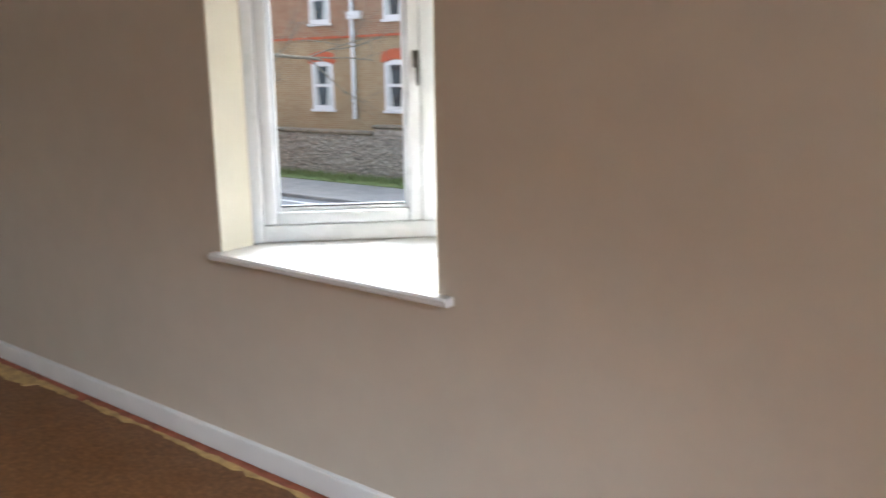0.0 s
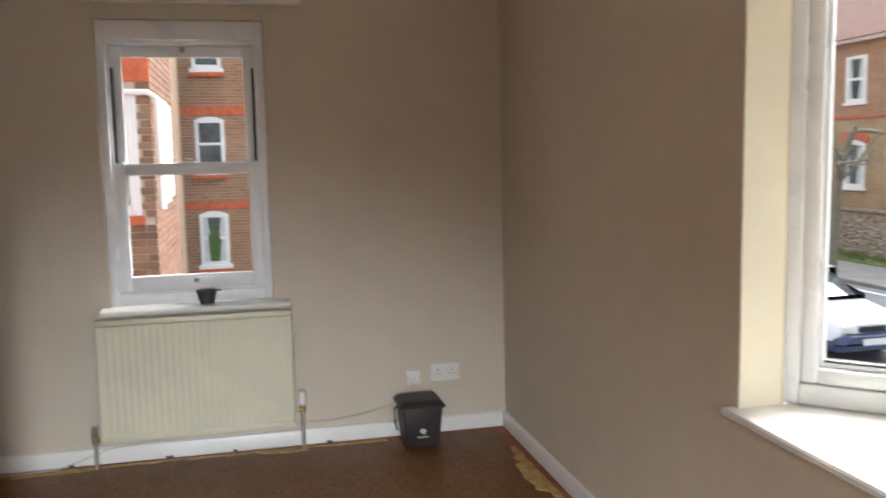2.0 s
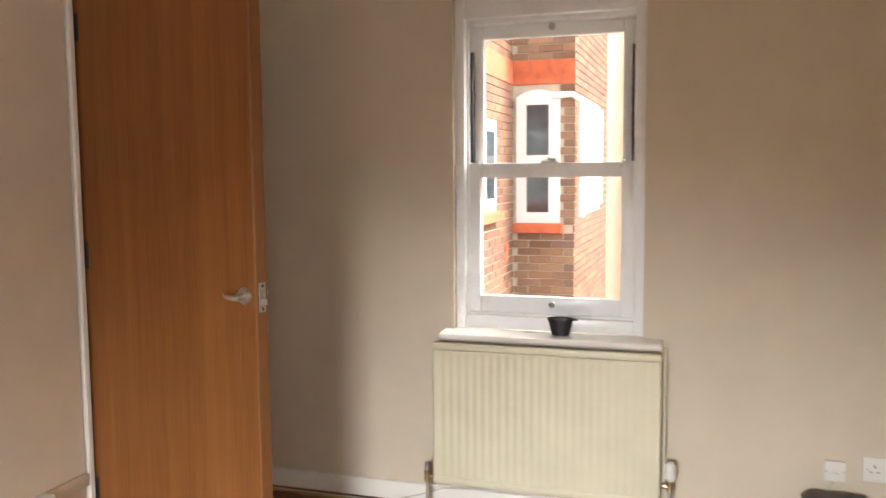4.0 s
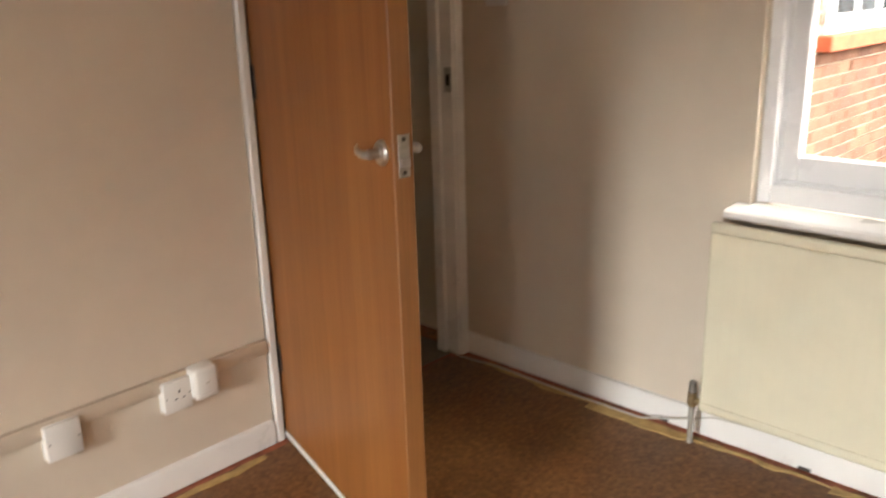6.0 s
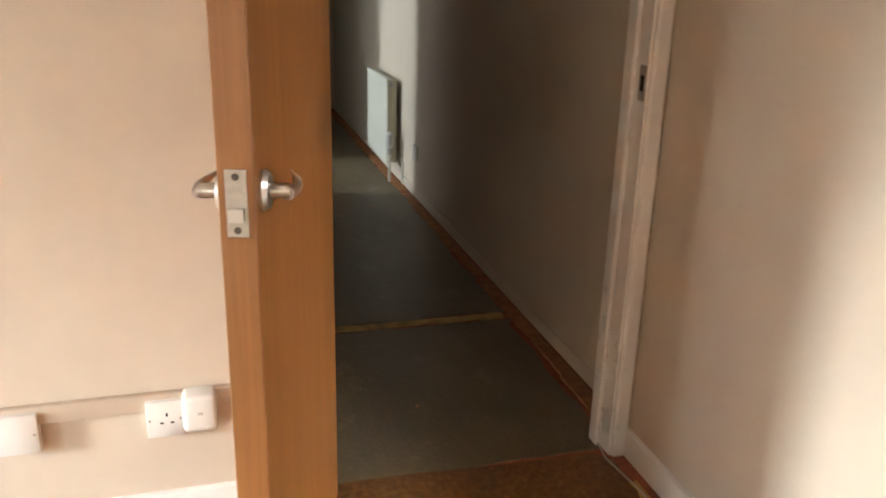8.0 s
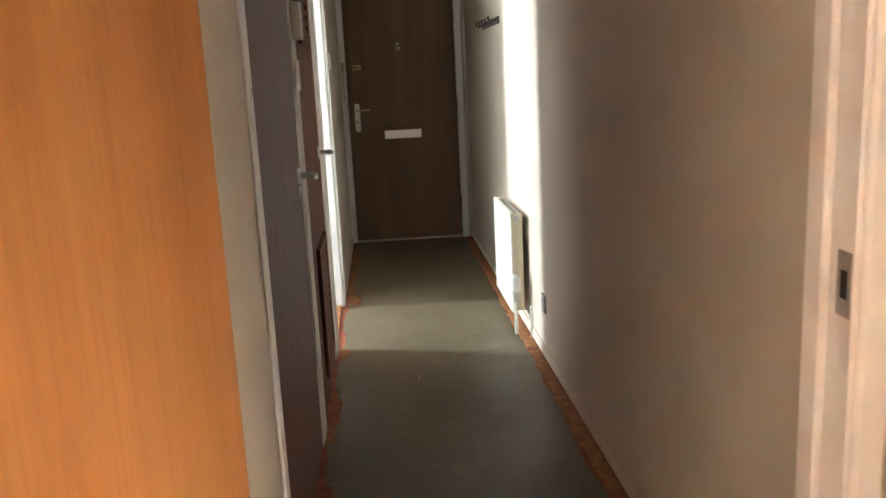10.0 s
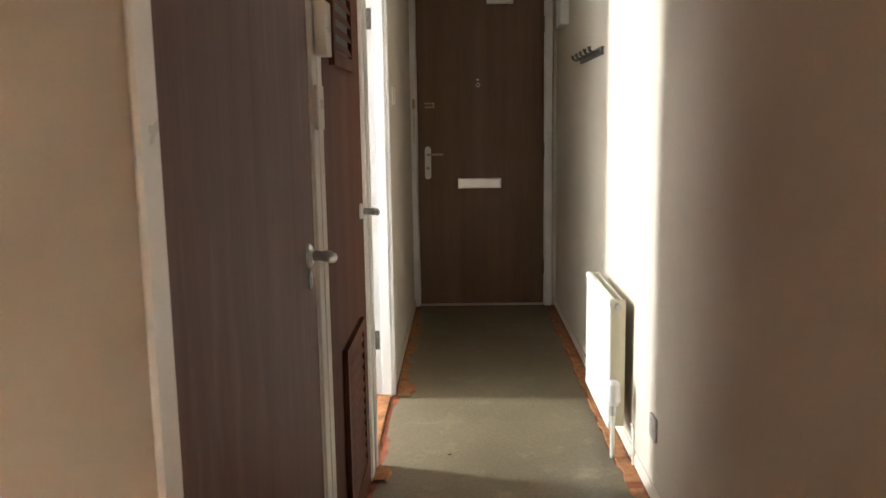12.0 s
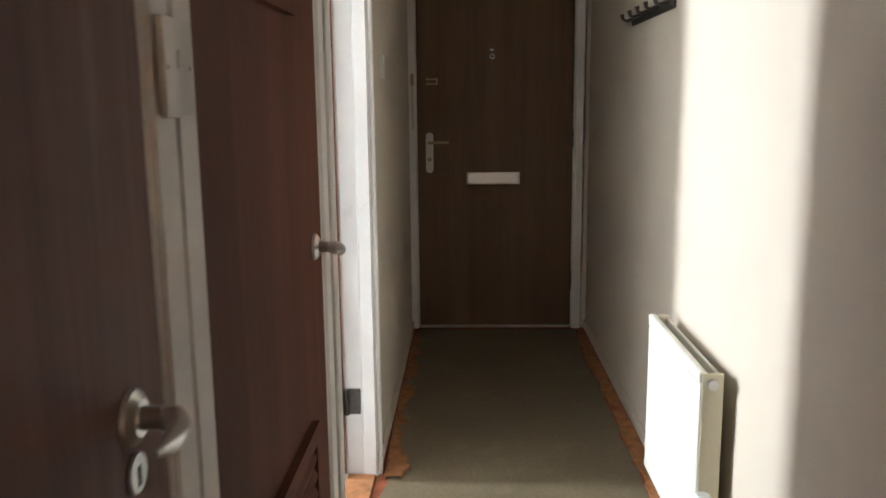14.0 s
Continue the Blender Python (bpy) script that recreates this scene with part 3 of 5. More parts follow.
lp = part("latch_plate", boxed((LEAF, 0.009, 0.937), (LEAF + 0.0018, 0.035, 1.021), 0.0006), M_ZINC, room_door, "steel latch plate")
part("latch_bolt", prism(bmesh.new(), [(0.013, 0.958), (0.031, 0.958), (0.031, 0.974), (0.013, 0.974)], "x", LEAF + 0.0018, LEAF + 0.010), M_CHROME, lp)
for z in (0.946, 1.012):
    part("screw", rodded([(LEAF + 0.0018, 0.022, z), (LEAF + 0.0026, 0.022, z)], 0.0045, 12), M_HINGE, lp)
lever(room_door, LEAF - 0.045, 0.0, 0.982, -1, -1)
lever(room_door, LEAF - 0.045, 0.044, 0.984, 1, -1)
for z in (0.22, 1.02, 1.76):
    h = part("hinge", boxed((-0.004, -0.002, z), (0.030, 0.0004, z + 0.09), 0.0005), M_HINGE, room_door, "dark steel butt hinge")
    part("knuckle", rodded([(-0.002, -0.006, z), (-0.002, -0.006, z + 0.09)], 0.0065, 10), M_HINGE, h)
door_frame("door_frame_1", "y", NORTH, 0.1, -0.843, -0.056, 2.005, arch=0.046, arch0=0.034)
st = tagged(mesh_object("strike_plate", boxed((-0.0578, NORTH + 0.002, 0.962), (-0.0556, NORTH + 0.034, 1.045), 0.0005), M_ZINC), "worn steel strike plate in the door frame", "strike plate")
part("keep_hole", boxed((-0.0582, NORTH + 0.010, 0.985), (-0.0576, NORTH + 0.025, 1.021)), M_DARKHOLE, st, "dark latch hole")


def hall_door(name, y0, y1, material, knob_z, label):
    d = thing(name, (HALL_L, y0, 0), label, "door", kind="structure")
    x1 = HALL_L + 0.002
    part("leaf", boxed((x1 - 0.044, y0 + 0.003, 0.010), (x1, y1 - 0.003, 2.003), 0.002), material, d)
    yk = y1 - 0.085
    k = bmesh.new()
    rod(k, [(x1, yk, knob_z), (x1 + 0.005, yk, knob_z), (x1 + 0.011, yk, knob_z)], [0.027, 0.026, 0.018], 18)
    rod(k, [(x1 + 0.006, yk, knob_z), (x1 + 0.030, yk, knob_z)], 0.011, 12)
    rod(k, [(x1 + 0.026, yk + 0.004, knob_z - 0.002), (x1 + 0.044, yk - 0.006, knob_z), (x1 + 0.057, yk - 0.034, knob_z + 0.001), (x1 + 0.062, yk - 0.072, knob_z + 0.004), (x1 + 0.060, yk - 0.098, knob_z + 0.008)], [0.010, 0.0135, 0.012, 0.008, 0.003], 12)
    part("door_handle", k, M_CHROME, d, "dull chrome lever handle on a round rose")
    return d, x1, yk


d2, dx, dk = hall_door("door_2", 3.800, 4.740, M_DARKDOOR, 0.982, "dark brown stained flush cupboard door, scratched, closed")
esc = part("escutcheon", rodded([(dx, dk, 0.928), (dx + 0.004, dk, 0.928)], 0.019, 18), M_CHROME, d2, "round keyhole cover")
part("keyhole", boxed((dx + 0.004, dk - 0.003, 0.916), (dx + 0.0046, dk + 0.003, 0.935)), M_DARKHOLE, esc)
for z in (0.23, 1.72):
    part("hinge", rodded([(HALL_L + 0.003, 3.798, z), (HALL_L + 0.003, 3.798, z + 0.09)], 0.006, 10), M_HINGE, d2)
door_frame("door_frame_2", "x", HALL_L, -0.1, 3.800, 4.740, 2.005, both=False, arch=0.070, proud=0.009)

d3, dx, dk = hall_door("door_3", 4.885, 5.670, M_LOUVRE, 0.976, "red-brown cupboard door with two vent grilles, closed")


def grille(y0, y1, z0, z1, n, nm, lab):
    g = part(nm, wall_mesh("x", dx + 0.001, dx + 0.016, y0, y1, z0, z1, [(y0 + 0.035, y1 - 0.035, z0 + 0.035, z1 - 0.035)]), M_LOUVRE, d3, lab)
    part("grille_mesh", boxed((dx + 0.001, y0 + 0.036, z0 + 0.036), (dx + 0.004, y1 - 0.036, z1 - 0.036)), M_GREYVENT, g)
    h = (z1 - z0 - 0.07) / n
    for i in range(n):
        z = z0 + 0.035 + h * i
        part("slat", prism(bmesh.new(), [(dx + 0.004, z + h * 0.62), (dx + 0.014, z + h * 0.12), (dx + 0.015, z + h * 0.32), (dx + 0.005, z + h * 0.82)], "y", y0 + 0.036, y1 - 0.036), M_LOUVRE, g)


grille(5.03, 5.41, 1.41, 1.80, 8, "upper_grille", "slatted upper vent grille")
grille(5.09, 5.49, 0.13, 0.645, 12, "lower_grille", "tall lower vent grille with a raised frame")
for z in (0.20, 1.74):
    part("hinge", rodded([(HALL_L + 0.003, 4.882, z), (HALL_L + 0.003, 4.882, z + 0.09)], 0.006, 10), M_HINGE, d3)
door_frame("door_frame_3", "x", HALL_L, -0.1, 4.885, 5.670, 2.005, both=False, arch=0.070, proud=0.009)

# side room door, folded back against the far jamb
d4 = thing("door_4", (HALL_L - 0.1, 6.598, 0), "red-brown veneered door standing open into the side room", "door", kind="structure")
bm = boxed((-1.695, 6.552, 0.012), (-0.997, 6.594, 1.995), 0.002)
bmesh.ops.rotate(bm, cent=(-0.995, 6.596, 0), matrix=Matrix.Rotation(radians(-13), 3, "Z"), verts=bm.verts)
part("leaf", bm, M_REDWOOD, d4)
for z in (0.225, 1.66):
    h = part("hinge", boxed((-0.983, 6.5945, z), (-0.944, 6.5995, z + 0.088), 0.0005), M_HINGE, d4, "dark steel hinge")
    part("knuckle", rodded([(-0.989, 6.588, z), (-0.989, 6.588, z + 0.088)], 0.009, 10), M_HINGE, h)
door_frame("door_frame_4", "x", HALL_L, -0.1, 5.805, 6.600, 2.005, arch=0.040, stop_at=0.0)
structure("threshold_strip", boxed((HALL_L - 0.1, 5.810, 0.0), (HALL_L - 0.004, 6.595, 0.012), 0.004), M_ORANGE, "worn wooden threshold strip", "threshold")
structure("floor_covering_side_room", boxed((BATH_W, BATH_S, 0.0005), (HALL_L - 0.1, BATH_N, 0.004)), M_PALEV, "pale grey vinyl flooring of the side room", "flooring")

# front door
fd = thing("door_5", (-0.43, HALL_END, 0), "brown wood veneer front door with letter plate, closed", "door", kind="structure")
FY = HALL_END + 0.012
part("leaf", boxed((-0.848, FY, 0.016), (-0.012, FY + 0.044, 2.040), 0.002), M_FRONT, fd)
lpl = part("letter_plate", boxed((-0.584, FY - 0.007, 0.806), (-0.296, FY, 0.872), 0.003, 2), M_CHROME, fd, "satin metal letter plate")
part("flap", boxed((-0.573, FY - 0.0095, 0.814), (-0.307, FY - 0.007, 0.864), 0.001), M_CHROME, lpl)
hp = part("handle_plate", prism(bmesh.new(), [(-0.805 + 0.021 + 0.021 * math.cos(a), (1.068 if a < math.pi else 0.892) + 0.021 * math.sin(a)) for a in [i * math.tau / 20 for i in range(20)]], "y", FY - 0.006, FY), M_PLATE, fd, "pale rounded lock plate")
lv = bmesh.new()
rod(lv, [(-0.784, FY - 0.005, 1.035), (-0.784, FY - 0.045, 1.035)], 0.008, 10)
rod(lv, [(-0.790, FY - 0.045, 1.035), (-0.73, FY - 0.050, 1.037), (-0.68, FY - 0.046, 1.036)], [0.008, 0.008, 0.006], 10)
part("lever", lv, M_BRASS, hp, "dark bronze lever")
part("cylinder", rodded([(-0.784, FY - 0.006, 0.945), (-0.784, FY - 0.012, 0.945)], 0.012, 14), M_BRASS, hp)
vw = part("viewer", rodded([(-0.445, FY, 1.487), (-0.445, FY - 0.006, 1.487)], 0.014, 18), M_CHROME, fd, "round door viewer")
part("lens", rodded([(-0.445, FY - 0.006, 1.487), (-0.445, FY - 0.007, 1.487)], 0.007, 14), M_DARKHOLE, vw)
part("number_disc", rodded([(-0.447, FY, 1.520), (-0.447, FY - 0.003, 1.524)], 0.009, 12), M_PLATE, fd)
rl = part("door_chain_slide", boxed((-0.800, FY - 0.012, 1.342), (-0.738, FY, 1.352), 0.002), M_BRASS, fd, "brass chain slide")
part("slide_bar", boxed((-0.800, FY - 0.012, 1.366), (-0.738, FY, 1.376), 0.002), M_BRASS, rl)
part("slide_end", boxed((-0.746, FY - 0.014, 1.340), (-0.736, FY, 1.378), 0.002), M_BRASS, rl)
for z in (0.22, 1.0, 1.82):
    part("hinge", rodded([(-0.008, FY - 0.004, z), (-0.008, FY - 0.004, z + 0.10)], 0.007, 10), M_HINGE, fd)
# bright bar in place of the line of light leaking under the front door
part("threshold", boxed((-0.848, FY - 0.004, 0.0), (-0.012, FY + 0.04, 0.013), 0.002), M_CHROME, fd, "bright metal bar imitating the light under the door")
door_frame("door_frame_5", "y", HALL_END, 0.15, -0.853, -0.008, 2.048, both=False, arch=0.052)
dc = thing("door_closer", (-0.3, FY, 2.0), "pale boxed overhead door closer on the front door", "door closer")
part("body", boxed((-0.385, FY - 0.055, 2.000), (-0.215, FY - 0.001, 2.036), 0.004, 2), M_PLATE, dc)
part("arm", boxed((-0.32, FY - 0.075, 2.037), (-0.10, FY - 0.055, 2.045), 0.002), M_ZINC, dc)
ch = thing("chain_holder", (-0.878, HALL_END, 1.2), "brass door chain holder on the door frame", "door chain")
part("bracket", boxed((-0.880, HALL_END - 0.030, 1.34), (-0.862, HALL_END - 0.0165, 1.40), 0.002), M_BRASS, ch)
bm = bmesh.new()
for i in range(13):
    z = 1.335 - i * 0.018
    rod(bm, [(-0.871 + 0.004 * math.cos(a), HALL_END - 0.022 + (0.003 if i % 2 else -0.003) * math.sin(a), z + 0.011 * math.sin(a)) for a in [k * math.tau / 8 for k in range(9)]], 0.0014, 5)
part("chain", bm, M_BRASS, ch, "hanging chain")


# ---- windows ----
def pane(name, lo, hi, parent):
    o = part(name, boxed(lo, hi), M_GLASS, parent)
    o.visible_shadow = False
    return o


# deep casement window in the south wall
wa = thing("window_1", (0, 0, 0), "white plastic casement window set at an angle behind a deep sill", "window", kind="structure")
del base_of[wa.name]
X0, X1 = -2.955, -2.066
wa.matrix_basis = pose(-2.045, -0.125, 0, 0, 0, 45)


def ring(nm, x0, x1, z0, z1, w, y0, y1, parent, bev=0.006, material=M_UPVC, label=""):
    """Four mitre-less bars round an opening in a wall across y."""
    for lo, hi in (((x0, y0, z0), (x0 + w, y1, z1)), ((x1 - w, y0, z0), (x1, y1, z1)),
                   ((x0 + w, y0 + 0.001, z0), (x1 - w, y1 - 0.001, z0 + w)), ((x0 + w, y0 + 0.001, z1 - w), (x1 - w, y1 - 0.001, z1))):
        part(nm, boxed(lo, hi, bev, 2), material, parent, label)


ring("frame", -1.22, 0.0, 0.704, 2.048, 0.056, -0.09, 0.0, wa)
part("mullion", boxed((-0.634, -0.089, 0.7605), (-0.586, -0.001, 1.9915), 0.005, 2), M_UPVC, wa)
for a in (-0.585, -1.1635):
    ring("sash", a, a + 0.528, 0.7610, 1.9910, 0.042, -0.075, -0.008, wa, 0.008)
    ring("glazing_bead", a + 0.0422, a + 0.4858, 0.8034, 1.9486, 0.013, -0.07, -0.028, wa, 0.005)
    part("gasket", boxed((a + 0.055, -0.062, 0.8165), (a + 0.473, -0.034, 0.8215)), M_BLACK, wa)
    pane("pane", (a + 0.050, -0.060, 0.8120), (a + 0.478, -0.055, 1.940), wa)


def window_handle(parent, x, y, z, material, label):
    bm = boxed((x - 0.010, y, z - 0.028), (x + 0.010, y + 0.009, z + 0.028), 0.003, 2)
    rod(bm, [(x, y + 0.008, z), (x, y + 0.026, z), (x - 0.003, y + 0.030, z - 0.025), (x - 0.003, y + 0.027, z - 0.085)], [0.007, 0.008, 0.0065, 0.0045], 10)
    return part("window_handle", bm, material, parent, label)


h = window_handle(wa, -0.572, -0.008, 1.295, M_HINGE, "dark grey espagnolette handle")
part("key", boxed((-0.575, 0.006, 1.222), (-0.569, 0.016, 1.26), 0.002), M_CHROME, h)
window_handle(wa, -0.648, -0.008, 1.290, M_CHROME, "polished casement handle")
BAY = [(-1.976, -0.1365), (-1.974, -0.196), (-2.865, -1.087), (X0 - 0.12, -1.087), (X0 - 0.12, -0.1365)]
structure("wall_bay_base", prism(bmesh.new(), BAY, "z", -0.1, 0.674), M_WALL, "plain wall under the angled window")
structure("wall_bay_head", prism(bmesh.new(), BAY, "z", 2.0505, TOP + 0.1), M_REVEAL, "cream painted soffit over the angled window")
structure("wall_bay_west", boxed((X0 - 0.12, -0.99, 0.674), (X0, -0.1365, 2.050)), M_REVEAL, "pale cream painted side of the window recess")
structure("wall_bay_end", prism(bmesh.new(), [(X0 - 0.12, -1.087), (-2.865, -1.087), (-2.909, -0.9905), (X0 - 0.12, -0.9905)], "z", 0.674, 2.050), M_REVEAL, "narrow pier at the end of the window recess")
structure("window_reveal_east", boxed((X1 - 0.004, -0.125, 0.702), (X1 + 0.0, -0.001, 2.05)), M_REVEAL, "pale cream painted window reveal", "window reveal")
structure("window_reveal_west", boxed((X0, -0.125, 0.702), (X0 + 0.004, -0.001, 2.05)), M_REVEAL, "pale cream painted window reveal", "window reveal")
structure("window_sill_south", prism(bmesh.new(), [(X0 + 0.001, 0.0005), (X1 - 0.001, 0.0005), (X1 - 0.001, -0.14), (-2.04, -0.19), (-2.87, -1.02), (X0 + 0.001, -0.989)], "z", 0.676, 0.702), M_GLOSS, "deep white gloss painted window board, wedge shaped", "window sill")
structure("window_sill_nosing", prism(bmesh.new(), [(0.001, 0.680), (0.032, 0.680), (0.037, 0.686), (0.037, 0.696), (0.032, 0.702), (0.001, 0.702)], "x", X0 + 0.001, X1 - 0.001), M_GLOSS, "white gloss painted front edge of the window board", "window sill")
for a, b2 in ((X1 - 0.0005, X1 + 0.020), (X0 - 0.048, X0 + 0.0005)):
    structure("window_sill_nosing", prism(bmesh.new(), [(0.0, 0.680), (0.032, 0.680), (0.037, 0.686), (0.037, 0.696), (0.032, 0.702), (0.0, 0.702)], "x", a, b2), M_GLOSS, "white gloss painted end of the window board", "window sill")

# sliding sash window in the east wall
wb = thing("window_2", (0.08, 1.49, 0.72), "white vertical sliding sash window", "window", kind="structure")


def ringx(nm, y0, y1, z0, z1, w, wb0, wt, x0, x1, parent, bev=0.004, material=M_UPVC):
    for lo, hi in (((x0, y0, z0), (x1, y0 + w, z1)), ((x0, y1 - w, z0), (x1, y1, z1)),
                   ((x0 + 0.001, y0 + w, z0), (x1 - 0.001, y1 - w, z0 + wb0)), ((x0 + 0.001, y0 + w, z1 - wt), (x1 - 0.001, y1 - w, z1))):
        part(nm, boxed(lo, hi, bev, 2), material, parent)


ringx("frame", 1.131, 1.854, 0.722, 2.003, 0.036, 0.052, 0.084, 0.030, 0.16, wb)
ringx("track", 1.166, 1.819, 0.773, 1.920, 0.010, 0.010, 0.018, 0.062, 0.15, wb, 0.002)
ringx("upper_sash", 1.176, 1.808, 1.322, 1.900, 0.046, 0.045, 0.050, 0.112, 0.146, wb, 0.005)
ringx("lower_sash", 1.174, 1.810, 0.783, 1.368, 0.046, 0.066, 0.055, 0.066, 0.106, wb, 0.005)
pane("upper_pane", (0.127, 1.22, 1.365), (0.131, 1.764, 1.857), wb)
pane("lower_pane", (0.084, 1.218, 0.847), (0.088, 1.766, 1.315), wb)
for y in (1.1775, 1.7965):
    part("balance_strip", boxed((0.080, y, 1.372), (0.110, y + 0.010, 1.80), 0.002), M_SEAL, wb, "dark brush strip in the sash track")
for y in (1.205, 1.772):
    part("tilt_latch", boxed((0.074, y, 1.3685), (0.098, y + 0.016, 1.378), 0.002), M_CHROME, wb)
lk = part("sash_lock", boxed((0.070, 1.455, 1.3685), (0.100, 1.525, 1.376), 0.003), M_CHROME, wb, "chrome sash fastener")
part("lock_cam", rodded([(0.085, 1.47, 1.378), (0.085, 1.505, 1.386)], [0.010, 0.005], 10), M_CHROME, lk)
part("top_knob", rodded([(0.110, 1.492, 1.885), (0.094, 1.492, 1.885)], [0.014, 0.010], 12), M_ZINC, wb)
pk = bmesh.new()
rod(pk, [(0.066, 1.478, 0.822), (0.048, 1.478, 0.822), (0.044, 1.478, 0.816)], [0.010, 0.012, 0.007], 12)
part("sash_lift", pk, M_CHROME, wb, "small chrome sash knob")
sb = bmesh.new()
prism(sb, [(-0.085, 0.700), (-0.078, 0.694), (0.028, 0.694), (0.028, 0.722), (-0.078, 0.718), (-0.085, 0.713)], "y", 1.131, 1.854)
structure("window_sill_east", sb, M_GLOSS, "white gloss painted window board above the radiator", "window sill")
for a, b2 in ((1.060, 1.1305), (1.8545, 1.890)):
    structure("window_sill_nosing_east", prism(bmesh.new(), [(-0.085, 0.700), (-0.078, 0.694), (0.0, 0.694), (0.0, 0.722), (-0.078, 0.718), (-0.085, 0.713)], "y", a, b2), M_GLOSS, "white gloss painted end of the window board", "window sill")

# plain window of the unseen west end and of the side room
w3 = thing("window_3", (WEST - 0.15, 1.45, 0.8), "white framed window", "window", kind="structure")
ringx("frame", 0.752, 2.148, 0.802, 1.998, 0.05, 0.05, 0.05, WEST - 0.2, WEST - 0.13, w3)
pane("pane", (WEST - 0.168, 0.80, 0.85), (WEST - 0.162, 2.10, 1.95), w3)
w5 = thing("window_5", (-4.85, -0.15, 0.8), "white framed window", "window", kind="structure")
ring("frame", -5.298, -4.402, 0.802, 1.998, 0.05, -0.13, -0.095, w5)
pane("pane", (-5.25, -0.118, 0.85), (-4.45, -0.112, 1.95), w5)
w4 = thing("window_4", (BATH_W - 0.15, 6.66, 0.75), "white framed window", "window", kind="structure")
ringx("frame", 6.362, 6.958, 0.752, 2.148, 0.04, 0.04, 0.04, BATH_W - 0.2, BATH_W - 0.13, w4)
pane("pane", (BATH_W - 0.168, 6.40, 0.79), (BATH_W - 0.162, 6.92, 2.11), w4)

# curtain track over the sash window
ct = thing("curtain_track", (-0.03, 1.5, 2.09), "white wooden batten with a curtain track over the window", "curtain track")
part("batten", boxed((-0.024, 0.955, 2.076), (-0.0005, 2.055, 2.112), 0.003), M_GLOSS, ct)
part("rail", boxed((-0.038, 0.965, 2.068), (-0.0245, 2.045, 2.082), 0.003), M_PLATE, ct)


# ---- radiators ----
def radiator(name, x_back, y0, y1, z0, z1, ribs, material, label, deep=0.0):
    """A panel radiator on a wall to the east: ribbed front, flat top rail, brackets."""
    r = thing(name, (x_back - 0.05, (y0 + y1) / 2, z0), label, "radiator")
    xf = x_back - 0.030 - deep
    pitch = (y1 - y0 - 0.04) / max(ribs, 1)
    outline = [(xf - 0.008, y0), (xf - 0.012, y0 + 0.006)]
    for i in range(ribs):
        y = y0 + 0.02 + pitch * i
        outline += [(xf - 0.012, y + pitch * 0.12), (xf - 0.0108, y + pitch * 0.32), (xf - 0.0108, y + pitch * 0.62), (xf - 0.012, y + pitch * 0.84)]
    outline += [(xf - 0.012, y1 - 0.006), (xf - 0.008, y1), (xf + 0.010, y1), (xf + 0.010, y0)]
    part("panel", prism(bmesh.new(), outline, "z", z0 + 0.03, z1 - 0.03), material, r)
    for za, zb in ((z0, z0 + 0.030), (z1 - 0.030, z1)):
        part("header", boxed((xf - 0.014, y0 - 0.001, za), (xf + 0.011, y1 + 0.001, zb), 0.008, 3), material, r)
    for y in (y0 + 0.18, y1 - 0.18):
        part("bracket", boxed((xf + 0.0115, y, z0 + 0.02), (x_back - 0.0005, y + 0.04, z1 - 0.05), 0.002), material, r)
    if deep:
        for a in (y0 + 0.001, y1 - 0.007):
            part("side_panel", boxed((xf - 0.005, a - 0.004, z0 + 0.012), (x_back - 0.006, a + 0.006, z1 - 0.004), 0.004, 2), M_RAD, r, "cream end panel")
        part("rear_panel", boxed((x_back - 0.018, y0 + 0.008, z0 + 0.01), (x_back - 0.007, y1 - 0.012, z1 - 0.012), 0.003), material, r)
    return r, xf


def valve(parent, x, y, z, white, nm, lab):
    b = bmesh.new()
    rod(b, [(x, y, z - 0.03), (x, y, z + 0.01)], 0.013, 12)
    rod(b, [(x, y, z - 0.012), (x, y + (0.03 if white > 0 else -0.03), z - 0.012)], 0.009, 10)
    v = part(nm, b, M_BRASS if white < 2 else M_CHROME, parent, lab)
    k = 0.55 if white < 0 else (1.35 if white == 2 else 1.0)
    part("cap", rodded([(x, y, z + 0.010), (x, y, z + 0.010 + 0.012 * k), (x, y, z + 0.010 + 0.060 * k), (x, y, z + 0.010 + 0.068 * k)], [0.014 * k, 0.021 * k, 0.018 * k, 0.012 * k], 14), M_VALVEW if white > 0 else M_ZINC, v, "valve cap")
    return v


rad, xf = radiator("radiator", -0.058, 1.058, 1.915, 0.125, 0.684, 26, M_RAD, "cream enamelled ribbed panel radiator under the window")
valve(rad, -0.090, 1.022, 0.215, 1, "thermostatic_valve", "white and brass radiator valve")
valve(rad, -0.080, 1.945, 0.155, -1, "lockshield_valve", "small brass radiator valve")
part("pipe", rodded([(-0.090, 1.022, 0.004), (-0.090, 1.022, 0.19)], 0.0085, 10), M_COPPER, rad, "painted pipe into the floor")
part("pipe", rodded([(-0.080, 1.945, 0.004), (-0.080, 1.945, 0.13)], 0.0085, 10), M_COPPER, rad, "painted pipe into the floor")
part("drip_edge_pipe", rodded([(-0.060, 1.046, 0.70), (-0.060, 1.046, 0.20)], 0.005, 8), M_RAD, rad)

